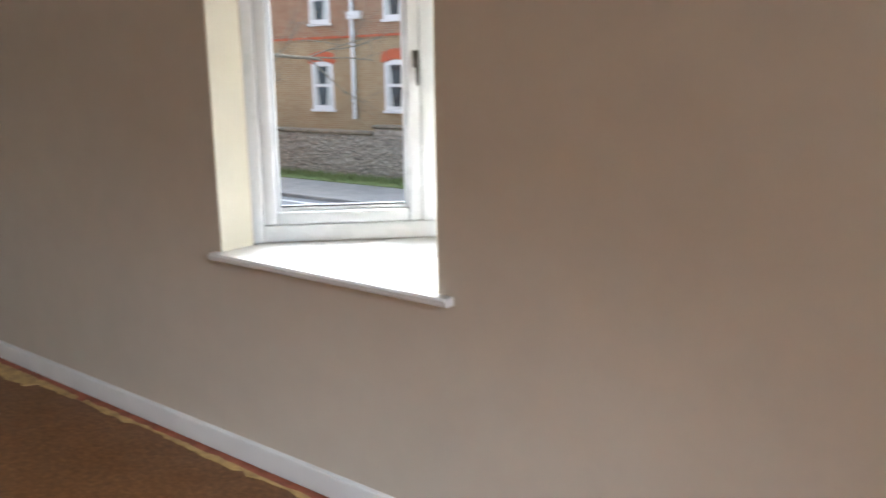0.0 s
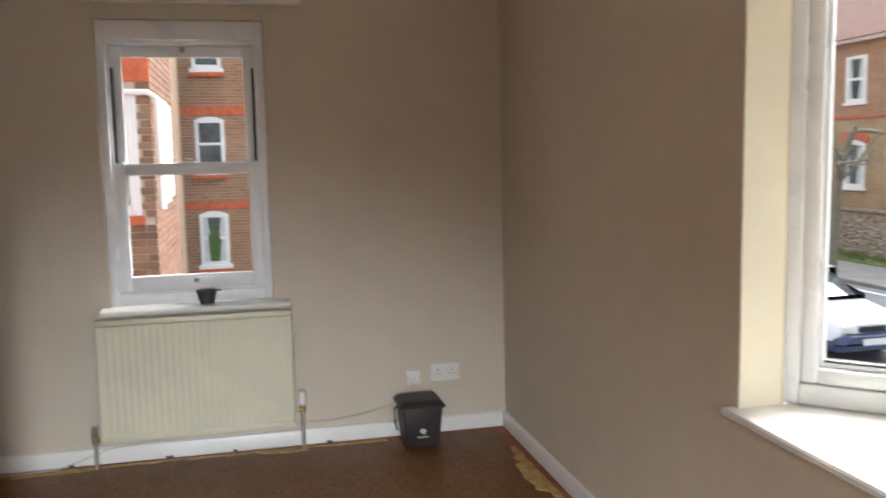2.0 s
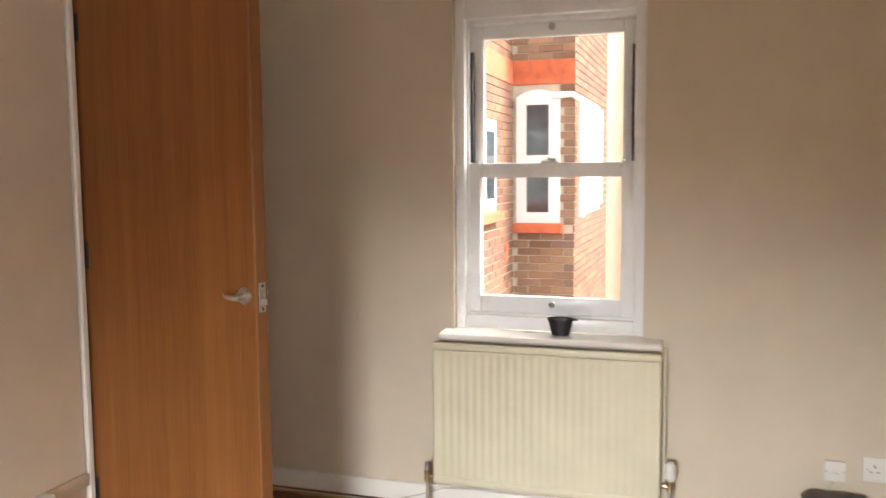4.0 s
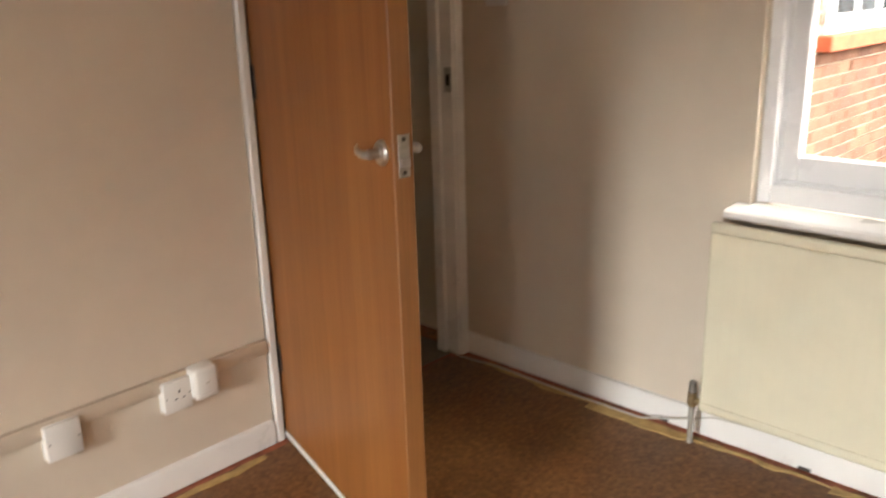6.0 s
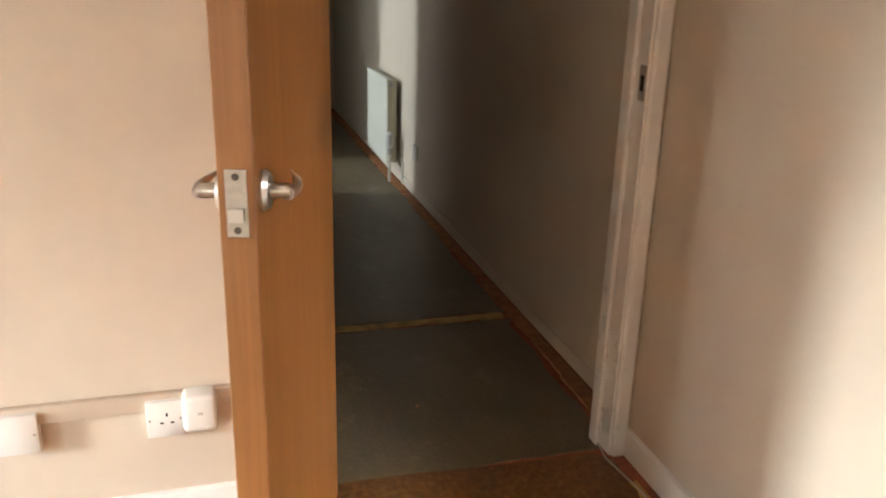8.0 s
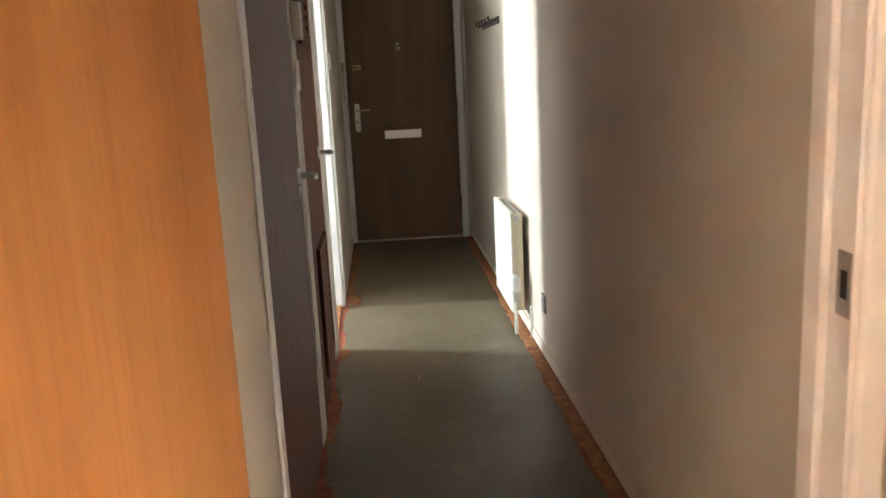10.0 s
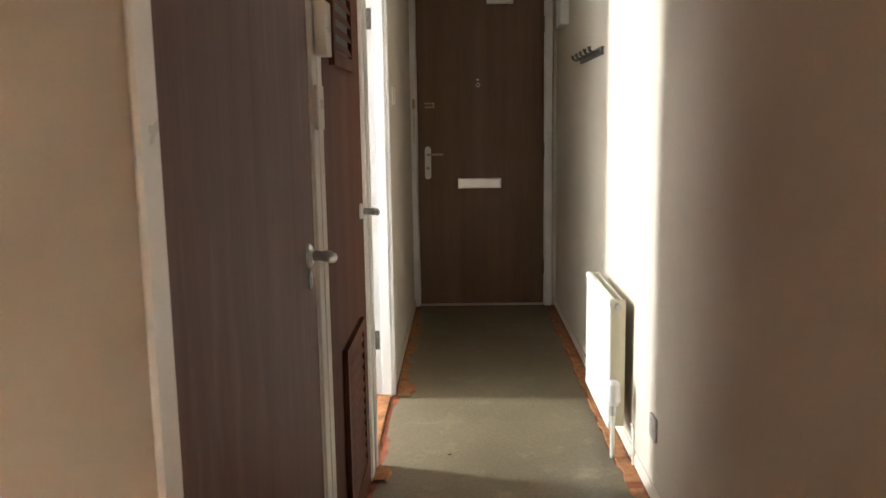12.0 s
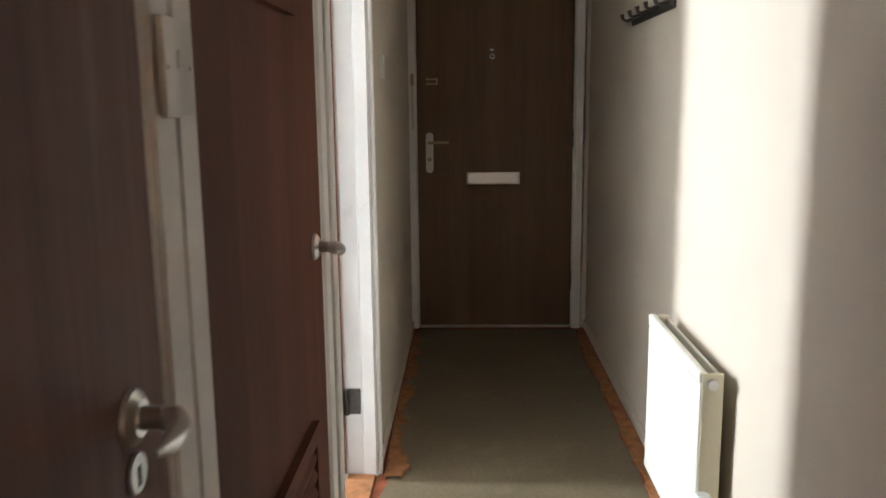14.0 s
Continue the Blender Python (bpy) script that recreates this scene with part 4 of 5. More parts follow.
hrad, xf = radiator("radiator", HALL_R - 0.022, 5.905, 6.475, 0.10, 0.604, 0, M_RADW, "white flat panel radiator on the hallway wall", 0.025)
valve(hrad, xf, 5.868, 0.20, 2, "thermostatic_valve", "white capped chrome radiator valve")
part("pipe", rodded([(xf, 5.868, 0.004), (xf, 5.868, 0.18)], 0.0085, 10), M_RADW, hrad, "white pipe into the floor")
part("end_cap", rodded([(xf + 0.018, 5.903, 0.575), (xf + 0.018, 5.886, 0.575)], 0.013, 12), M_CHROME, hrad, "chrome bleed plug")
part("tail_pipe", rodded([(HALL_R - 0.012, 5.80, 0.004), (HALL_R - 0.012, 5.80, 0.12), (HALL_R - 0.012, 5.83, 0.15)], 0.006, 8), M_RADW, hrad)


# ---- sockets, switches and cables ----
def wall_plate(name, m, w, h, depth, label, category, holes=(), rockers=(), screws=True):
    """A faceplate in its own frame: x across, z up, the front towards -y."""
    o = thing(name, (0, 0, 0), label, category)
    del base_of[o.name]
    o.matrix_basis = m
    part("plate", boxed((-w / 2, -depth, -h / 2), (w / 2, -0.0005, h / 2), 0.003, 2), M_PLATE, o)
    for cx in holes:
        for dx2, dz, ww, hh in ((0, 0.012, 0.004, 0.009), (-0.011, -0.008, 0.0075, 0.004), (0.011, -0.008, 0.0075, 0.004)):
            part("pin_hole", boxed((cx + dx2 - ww / 2, -depth - 0.0004, dz - hh / 2), (cx + dx2 + ww / 2, -depth + 0.0002, dz + hh / 2)), M_DARKHOLE, o)
    for cx, cz in rockers:
        part("rocker", boxed((cx - 0.006, -depth - 0.003, cz - 0.010), (cx + 0.006, -depth + 0.0004, cz + 0.010), 0.0015), M_PLATE, o)
    if screws:
        for sx in (-1, 1):
            part("screw", rodded([(sx * w * 0.41, -depth - 0.0006, 0), (sx * w * 0.41, -depth + 0.0004, 0)], 0.003, 10), M_ZINC, o)
    return o


EASTW = lambda y, z, off=0.0: pose(-0.0 - off, y, z, 0, 0, -90)
NORTHW = lambda x, z, off=0.0: pose(x, NORTH - off, z)
wall_plate("double_socket", EASTW(0.313, 0.306), 0.146, 0.086, 0.010, "white double wall socket beside the corner", "socket", holes=(-0.036, 0.036), rockers=((-0.010, 0.026), (0.010, 0.026)))
wall_plate("phone_socket", EASTW(0.475, 0.292), 0.068, 0.068, 0.022, "white telephone socket above the bin", "socket")
plug = thing("plug", (-0.03, 0.475, 0.27), "small white plug with a cable in the phone socket", "plug")
part("body", boxed((-0.038, 0.463, 0.262), (-0.0225, 0.487, 0.290), 0.003), M_PLATE, plug)
bm = bmesh.new()
rod(bm, [(-0.03, 0.475, 0.262), (-0.026, 0.50, 0.222), (-0.020, 0.60, 0.165), (-0.020, 0.74, 0.130), (-0.022, 0.88, 0.116), (-0.024, 1.0, 0.118)], 0.0028, 6)
part("cable", bm, M_CABLE, plug, "thin grey cable drooping along the wall")
cb = thing("cable", (-0.02, 1.9, 0.02), "thin pale cable along the skirting under the radiator", "cable")
bm = bmesh.new()
rod(bm, [(-0.022, 1.0, 0.118), (-0.022, 1.3, 0.100), (-0.022, 1.55, 0.108), (-0.021, 1.72, 0.090), (-0.020, 1.90, 0.075), (-0.030, 2.0, 0.040), (-0.055, 2.12, 0.012), (-0.060, 2.4, 0.010), (-0.055, 2.7, 0.010), (-0.075, 2.86, 0.010), (-0.05, 3.0, 0.010)], 0.0026, 6)
part("wire", bm, M_CABLE, cb)
wall_plate("light_switch", EASTW(2.728, 1.282), 0.086, 0.086, 0.010, "white single light switch by the doorway", "light switch", rockers=((0, 0),))

tr = thing("cable_trunking", (-2.5, NORTH, 0.32), "cream painted cable trunking along the wall", "cable trunking")
part("cover", boxed((-5.2, NORTH - 0.020, 0.300), (-0.884, NORTH - 0.0005, 0.342), 0.004, 2), M_WALL, tr)
BL = wall_plate("blank_plate", NORTHW(-1.483, 0.285), 0.086, 0.092, 0.034, "white blank wall plate below the trunking", "blank plate")
wall_plate("single_socket", NORTHW(-1.182, 0.285), 0.080, 0.088, 0.034, "white single wall socket below the trunking", "socket", holes=(0.004,))
fc = thing("plug_unit", (-1.11, NORTH, 0.25), "white rounded plug-in unit beside the socket", "plug-in unit")
part("case", boxed((-1.144, NORTH - 0.058, 0.256), (-1.068, NORTH - 0.0005, 0.346), 0.012, 3), M_PLATE, fc)
part("light_window", boxed((-1.112, NORTH - 0.0592, 0.300), (-1.100, NORTH - 0.0575, 0.306), 0.001), M_CABLE, fc)
part("ridge", boxed((-1.130, NORTH - 0.0592, 0.272), (-1.084, NORTH - 0.0575, 0.275), 0.0005), M_PLATE, fc)
HEAST = lambda y, z: pose(HALL_R, y, z, 0, 0, -90)
wall_plate("blank_plate", HEAST(5.53, 0.250), 0.080, 0.080, 0.010, "grey-white blank plate low on the hallway wall", "blank plate")
HWEST = lambda y, z: pose(HALL_L, y, z, 0, 0, 90)
wall_plate("light_switch", pose(HALL_L + 0.0095, 4.813, 1.475, 0, 0, 90), 0.070, 0.12, 0.030, "white switch plate on the post between the cupboards", "light switch", rockers=((0, 0.0),))
wall_plate("light_switch", pose(HALL_L + 0.0095, 4.800, 1.300, 0, 0, 90), 0.080, 0.100, 0.009, "cream painted flat switch plate between the cupboard doors", "light switch", rockers=((0, 0.008),))
wall_plate("light_switch", HWEST(7.02, 1.385), 0.086, 0.086, 0.010, "white light switch on the hallway wall", "light switch", rockers=((0, 0),))
mb = thing("wall_box", (HALL_R, 7.95, 1.80), "small white box high on the hallway wall", "wall box")
part("case", boxed((HALL_R - 0.05, 7.85, 1.80), (HALL_R - 0.0005, 8.10, 2.08), 0.004, 2), M_PLATE, mb)
hk = thing("coat_hooks", (HALL_R, 7.1, 1.6), "dark metal coat hook rail on the hallway wall", "coat hooks")
part("rail", boxed((HALL_R - 0.012, 6.64, 1.538), (HALL_R - 0.0005, 7.30, 1.576), 0.003), M_HINGE, hk)
for i in range(5):
    y = 6.69 + i * 0.14
    part("hook", rodded([(HALL_R - 0.010, y, 1.562), (HALL_R - 0.040, y, 1.553), (HALL_R - 0.054, y, 1.560), (HALL_R - 0.058, y, 1.578)], [0.006, 0.006, 0.006, 0.009], 8), M_HINGE, hk)

# ---- loose things ----
pot = thing("plant_pot", (-0.02, 1.42, 0.722), "small black plastic pot on the window board", "pot")
b = bmesh.new()
o1 = [0.028, 0.028, 0.040, 0.043, 0.043, 0.038, 0.026]
z1 = [0.722, 0.724, 0.778, 0.778, 0.786, 0.786, 0.728]
prev = None
for r, z in zip(o1, z1):
    cur = [b.verts.new((-0.022 + r * 0.8 * math.cos(a) * (1 if abs(math.cos(a)) < 0.9 else 0.95), 1.432 + r * 1.15 * math.sin(a), z)) for a in [k * math.tau / 20 for k in range(20)]]
    if prev:
        for k in range(20):
            b.faces.new((prev[k], prev[(k + 1) % 20], cur[(k + 1) % 20], cur[k]))
    else:
        b.faces.new(cur[::-1])
    prev = cur
b.faces.new(prev)
bmesh.ops.recalc_face_normals(b, faces=b.faces)
part("pot", b, M_BLACK, pot)
part("spout", boxed((-0.028, 1.366, 0.779), (-0.016, 1.388, 0.785), 0.002), M_BLACK, pot)

bn = thing("food_bin", (-0.16, 0.47, 0.004), "dark brown plastic food waste caddy on the floor", "bin")
BX, BY = -0.150, 0.475


def frustum(w0, d0, w1, d1, z0, z1, bev=0.012):
    bm = bmesh.new()
    v0 = [bm.verts.new((BX + sx * d0, BY + sy * w0, z0)) for sx, sy in ((-1, -1), (1, -1), (1, 1), (-1, 1))]
    v1 = [bm.verts.new((BX + sx * d1, BY + sy * w1, z1)) for sx, sy in ((-1, -1), (1, -1), (1, 1), (-1, 1))]
    bm.faces.new(v0[::-1])
    bm.faces.new(v1)
    for k in range(4):
        bm.faces.new((v0[k], v0[(k + 1) % 4], v1[(k + 1) % 4], v1[k]))
    bmesh.ops.bevel(bm, geom=bm.edges[:], offset=bev, segments=3, affect="EDGES", profile=0.5)
    return bm


part("tub", frustum(0.080, 0.075, 0.098, 0.094, 0.004, 0.203), M_BIN, bn)
part("rim", frustum(0.107, 0.101, 0.109, 0.103, 0.199, 0.212, 0.005), M_BIN, bn)
part("lid", frustum(0.107, 0.101, 0.086, 0.080, 0.2125, 0.234, 0.008), M_BIN, bn, "domed lid")
part("handle", rodded([(BX, BY + 0.104, 0.197), (BX - 0.02, BY + 0.122, 0.19), (BX - 0.045, BY + 0.125, 0.13), (BX - 0.06, BY + 0.118, 0.10)], 0.005, 8), M_BIN, bn, "carrying handle hanging at the side")
lab = part("emblem", prism(bmesh.new(), [(BY + 0.016 * math.cos(a) * (1.0 if a < 3.4 else 0.7), 0.088 + 0.014 * math.sin(a)) for a in [k * math.tau / 14 for k in range(11)]], "x", BX - 0.0865, BX - 0.0820), M_LABEL, bn, "white printed emblem")
part("print_bar", boxed((BX - 0.0835, BY - 0.028, 0.058), (BX - 0.0790, BY + 0.028, 0.063)), M_LABEL, bn)
for x, y, s in ((-1.05, 1.12, 0.014), (-1.10, 1.20, 0.007)):
    o = mesh_object("paper_scrap", prism(bmesh.new(), [(x, y), (x + s, y + s * 1.6), (x + s * 0.4, y + s * 2.3), (x - s * 0.8, y + s)], "z", 0.0036, 0.0052), M_PAPER)
    tagged(o, "small pale scrap on the brown floor", "scrap")
for x, y in ((-0.52, 5.35), (-0.40, 5.30), (-0.33, 5.62), (-0.22, 5.34), (-0.62, 5.9), (-0.50, 3.25)):
    s = rnd.uniform(0.006, 0.012)
    o = mesh_object("debris_crumb", prism(bmesh.new(), [(x, y), (x + s, y + s * 0.4), (x + s * 0.7, y + s * 1.2), (x - s * 0.3, y + s)], "z", 0.0032, 0.0075), M_ORANGE)
    tagged(o, "small crumb of flooring on the hall floor", "debris")
bm = bmesh.new()
rod(bm, [(-0.872, 3.86, 0.012), (-0.850, 3.95, 0.05), (-0.862, 4.10, 0.09), (-0.880, 4.22, 0.05), (-0.86, 4.28, 0.010)], 0.003, 6)
rod(bm, [(-0.872, 3.86, 0.012), (-0.80, 3.84, 0.010), (-0.77, 3.80, 0.010)], 0.003, 6)
o = mesh_object("loose_wire", bm, M_BLACK)
tagged(o, "loose black wire lying by the cupboard door", "wire")

# ---- outdoors ----
STREET = -2.40
gm = bmesh.new()
gv = [gm.verts.new((x, y, STREET - 0.02)) for x, y in ((-900, -900), (900, -900), (900, 900), (-900, 900))]
gm.faces.new(gv)
structure("ground", gm, M_PAVE, "pale concrete ground round the buildings", "ground")
structure("road", boxed((-60, -15.0, STREET - 0.08), (80, -7.5, STREET - 0.012)), M_ROAD, "grey asphalt road", "road")
structure("road_line", boxed((-60, -14.55, STREET - 0.0119), (80, -14.42, STREET - 0.008)), M_LINE, "white line painted along the road edge", "road marking")
structure("kerb", boxed((-60, -15.15, STREET - 0.05), (80, -15.0, STREET + 0.10), 0.02), M_PAVE, "concrete kerb", "kerb")
structure("pavement", boxed((-60, -17.6, STREET - 0.05), (80, -15.15, STREET + 0.09)), M_PAVE, "concrete pavement across the road", "pavement")
structure("grass_verge", boxed((-60, -18.9, STREET - 0.05), (80, -17.6, STREET + 0.11)), M_GRASS, "mossy grass verge", "grass")
blades = bmesh.new()
for _ in range(2600):
    x, y = rnd.uniform(6, 26), -18.75 + abs(rnd.gauss(0, 0.45))
    hgt, w, a = rnd.uniform(0.05, 0.26), rnd.uniform(0.015, 0.04), rnd.uniform(0, 6.3)
    p = Vector((x, y, STREET + 0.1))
    q = [blades.verts.new(p + Vector((math.cos(a) * w, math.sin(a) * w, 0))), blades.verts.new(p - Vector((math.cos(a) * w, math.sin(a) * w, 0))),
         blades.verts.new(p + Vector((rnd.uniform(-0.1, 0.1), rnd.uniform(-0.1, 0.1), hgt)))]
    blades.faces.new(q)
tagged(mesh_object("verge_weeds", blades, M_WEED), "tufts of grass and weeds against the stone wall", "grass", kind="stuff")

# stone wall across the road
sw = thing("stone_wall", (14, -19.1, STREET), "flint and stone boundary wall with a mossy coping", "garden wall", kind="structure")
part("wall_body", boxed((-30, -19.3, STREET), (40, -18.95, -0.86), 0.02), M_FLINT, sw)
part("coping", boxed((14.95, -19.38, -0.86), (40, -18.87, -0.74), 0.03), M_COPING, sw, "mossy stone coping")
part("raised_section", boxed((-30, -19.32, -0.86), (14.9, -18.93, -0.62), 0.02), M_FLINT, sw)
part("coping", boxed((-30, -19.4, -0.62), (14.94, -18.86, -0.52), 0.03), M_COPING, sw, "stone coping")
stones = bmesh.new()
for _ in range(2600):
    x, z = rnd.uniform(7, 24), rnd.uniform(STREET + 0.05, -0.9)
    r = rnd.uniform(0.04, 0.13)
    ring_pts = [(x + r * rnd.uniform(0.8, 1.3) * math.cos(k * math.tau / 6), z + r * rnd.uniform(0.5, 0.9) * math.sin(k * math.tau / 6)) for k in range(6)]
    c = stones.verts.new((x, -18.95 + r * 0.5, z))
    vs = [stones.verts.new((a, -18.949, b)) for a, b in ring_pts]
    for k in range(6):
        stones.faces.new((c, vs[(k + 1) % 6], vs[k]))
bmesh.ops.recalc_face_normals(stones, faces=stones.faces)
M_STONES = piece_brick("flint_stone", [(0.28, 0.25, 0.21), (0.42, 0.38, 0.32), (0.20, 0.18, 0.16), (0.52, 0.47, 0.40), (0.34, 0.28, 0.22)])
o = part("flint_face", stones, M_STONES, sw)
o["kind"] = "stuff"


def arched(w, rise, z0, z1, n=8):
    """Outline of an opening with a flat segmental arch, in (s, z)."""
    pts = [(-w / 2, z0), (w / 2, z0)]
    for i in range(n + 1):
        u = 1 - 2 * i / n
        pts.append((u * w / 2, z1 - rise * u * u))
    return pts


def sash_far(parent, axis, face, out, s, z0, z1, w, curtain=True, rise=0.06, plant=False):
    """A white sash window set in a far facade; out is the way it faces along axis."""
    ax = axis

    def pr(outline, d0, d1, nm, m, par, lab=""):
        return part(nm, prism(bmesh.new(), [(s + a, b) for a, b in outline], ax, face + out * d0, face + out * d1), m, par, lab)
    win = pr(arched(w, rise, z0, z1), -0.06, 0.03, "window", M_OUTWHITE, parent, "white painted sash window")
    mid = (z0 + z1) / 2
    t = w * 0.13
    for a, b in ((z0 + t, mid - t * 0.35), (mid + t * 0.35, z1 - rise - t * 0.8)):
        pr([(-w / 2 + t, a), (w / 2 - t, a), (w / 2 - t, b), (-w / 2 + t, b)], 0.0305, 0.034, "pane", M_DARKPANE, win)
        if curtain:
            for k in (-1, 1):
                pr([(k * (w / 2 - t) - k * 0.0, a), (k * (w / 2 - t) - k * w * 0.22, a), (k * (w / 2 - t) - k * w * 0.14, b), (k * (w / 2 - t), b)][::k], 0.0345, 0.036, "curtain", M_CURTAIN, win)
    if plant:
        pr([(-0.10, z0 + t), (0.12, z0 + t), (0.16, mid), (0.05, mid + 0.35), (-0.12, mid + 0.1)], 0.0365, 0.04, "plant", M_LEAF, win)
    pr([(-w / 2 - 0.06, z0 - 0.09), (w / 2 + 0.06, z0 - 0.09), (w / 2 + 0.06, z0), (-w / 2 - 0.06, z0)], -0.02, 0.09, "sill", M_OUTWHITE, win)
    return win


# terrace across the road
tb = thing("terraced_building", (18, -20.5, STREET), "red and buff brick terrace with white sash windows across the road", "building")
part("lower_wall", boxed((-20, -28, STREET), (45, -20.5, 2.42)), M_FACY, tb, "buff brick lower storey")
part("upper_wall", boxed((-20, -28, 2.50), (45, -20.48, 5.15)), M_FACYR, tb, "red brick upper storey")
part("string_course", boxed((-20, -28, 2.42), (45, -20.44, 2.50)), M_REDBAND, tb, "moulded brick string course")
part("roof", prism(bmesh.new(), [(-20.0, 5.25), (-24.2, 8.6), (-28.4, 5.25)], "x", -20.4, 45.4), M_ROOF, tb, "clay tiled roof")
part("gutter", boxed((-20.4, -20.38, 5.13), (45.4, -20.15, 5.26), 0.03), M_OUTWHITE, tb, "white gutter and fascia")
for s in (7.5, 11.1, 15.18, 18.85, 22.6, 26.4, 30.2):
    sash_far(tb, "y", -20.5, 1, s, -0.12, 1.62, 1.12)
    part("arch", prism(bmesh.new(), [(s - 0.72, 1.58), (s - 0.56, 1.50), (s, 1.66), (s + 0.56, 1.50), (s + 0.72, 1.58), (s + 0.62, 1.90), (s, 2.02), (s - 0.62, 1.90)], "y", -20.52, -20.47), M_REDBAND, tb, "red brick arch over the window")
    sash_far(tb, "y", -20.48, 1, s, 2.98, 4.66, 1.06, rise=0.01)
for s in (17.15, 24.8, 9.3):
    part("downpipe", rodded([(s, -20.38, -0.45), (s, -20.38, 5.15)], 0.075, 10), M_OUTWHITE, tb, "white drain pipe")
    part("hopper", boxed((s - 0.45, -20.46, 3.05), (s + 0.2, -20.3, 3.32), 0.02), M_OUTWHITE, tb)

# parked car, nose towards the room's side of the road
car = thing("car", (10.2, -9.3, STREET), "white small car with a dark blue bumper on the road", "car")
CX, CY, CZ = 8.3, -9.3, STREET


def loft(sections, cap=True):
    bm, rings = bmesh.new(), []
    for x, pts in sections:
        rings.append([bm.verts.new((CX + x, CY + a, CZ + b)) for a, b in pts])
    for r0, r1 in zip(rings, rings[1:]):
        n = len(r0)
        for k in range(n):
            bm.faces.new((r0[k], r0[(k + 1) % n], r1[(k + 1) % n], r1[k]))
    bm.faces.new(rings[0][::-1])
    bm.faces.new(rings[-1])
    bmesh.ops.recalc_face_normals(bm, faces=bm.faces)
    return bm


def hull(w, lo, hi, belly=0.06):
    return [(-w + belly, lo), (w - belly, lo), (w, lo + 0.12), (w, hi - 0.16), (w - 0.05, hi - 0.06), (w - 0.16, hi), (-w + 0.16, hi), (-w + 0.05, hi - 0.06), (-w, hi - 0.16), (-w, lo + 0.12)]


part("body", loft([(0.02, hull(0.66, 0.32, 0.70)), (0.12, hull(0.74, 0.24, 0.76)), (0.5, hull(0.80, 0.22, 0.86)), (1.15, hull(0.82, 0.22, 0.95)), (2.2, hull(0.83, 0.22, 0.98)), (3.4, hull(0.82, 0.22, 1.0)), (3.8, hull(0.78, 0.28, 0.95)), (3.88, hull(0.72, 0.35, 0.85))]), M_CARBODY, car)
part("cabin_glass", loft([(1.05, hull(0.70, 0.90, 0.96, 0.02)), (1.75, hull(0.62, 0.92, 1.38, 0.02)), (2.9, hull(0.61, 0.94, 1.40, 0.02)), (3.6, hull(0.66, 0.94, 1.02, 0.02))]), M_DARKPANE, car, "dark car windows")
part("roof", loft([(1.72, hull(0.60, 1.34, 1.40, 0.02)), (2.2, hull(0.60, 1.36, 1.46, 0.02)), (2.9, hull(0.59, 1.36, 1.44, 0.02)), (3.0, hull(0.57, 1.34, 1.40, 0.02))]), M_CARBODY, car)
part("bumper", loft([(-0.08, hull(0.60, 0.26, 0.50)), (0.02, hull(0.74, 0.22, 0.54)), (0.40, hull(0.82, 0.22, 0.52))]), M_CARDARK, car, "dark blue front bumper")
part("grille", boxed((CX - 0.01, CY - 0.28, CZ + 0.55), (CX + 0.06, CY + 0.28, CZ + 0.66), 0.01), M_BLACK, car)
part("number_plate", boxed((CX - 0.10, CY - 0.26, CZ + 0.34), (CX - 0.075, CY + 0.26, CZ + 0.45), 0.004), M_LABEL, car)
for s in (-1, 1):
    part("headlight", boxed((CX - 0.0, CY + s * 0.48 - 0.14, CZ + 0.54), (CX + 0.2, CY + s * 0.48 + 0.14, CZ + 0.69), 0.03, 2), M_LAMP, car, "clear headlight")
    for x in (0.75, 3.1):
        wh = part("wheel", rodded([(CX + x, CY + s * 0.70, CZ + 0.29), (CX + x, CY + s * 0.845, CZ + 0.29)], 0.29, 20), M_TYRE, car)
        part("rim", rodded([(CX + x, CY + s * 0.846, CZ + 0.29), (CX + x, CY + s * 0.855, CZ + 0.29)], 0.18, 16), M_ZINC, wh)

# bare street tree
tree = thing("tree", (17.5, -15.6, STREET), "bare winter tree with mossy forked branches on the pavement", "tree")
tr_rnd = random.Random(21)
trunk, twigs = bmesh.new(), bmesh.new()


def limb(p, d, length, r, depth):
    pts, rad, q, dd = [p.copy()], [r], p.copy(), d.copy()
    for i in range(5):
        dd = (dd + Vector([tr_rnd.uniform(-0.16, 0.16) for _ in range(3)]) + Vector((0, 0, 0.03))).normalized()
        q = q + dd * length / 5
        pts.append(q.copy())
        rad.append(r * (1 - 0.5 * (i + 1) / 5))
    rod(trunk if depth < 2 else twigs, pts, rad, 8 if depth < 2 else 4)
    if depth < 5:
        for i in range(3 if depth < 3 else 4):
            k = tr_rnd.choice((2, 3, 4, 5))
            side = Vector([tr_rnd.uniform(-1, 1) for _ in range(3)])
            nd = (dd * 0.75 + side * 0.75).normalized()
            limb(pts[k], nd, length * tr_rnd.uniform(0.55, 0.8), rad[k] * 0.7, depth + 1)


limb(Vector((17.5, -15.6, STREET + 0.09)), Vector((0.0, 0, 1)), 4.2, 0.20, 0)
part("trunk", trunk, M_BARK, tree, "mossy trunk and main limbs")
o = part("branches", twigs, M_BARK, tree, "fine bare branches")
o["kind"] = "stuff"

# ---- courtyard walls seen from the sash window ----
COURSE, BL, BH, BD = 0.075, 0.215, 0.065, 0.1025
north_wing = thing("brick_wing", (2.6, 2.75, STREET), "brick wing of the neighbouring flats with red dressings", "building")
PX, PY, PE = 4.90, 2.75, 2.14        # pier face, north face, end of the pier


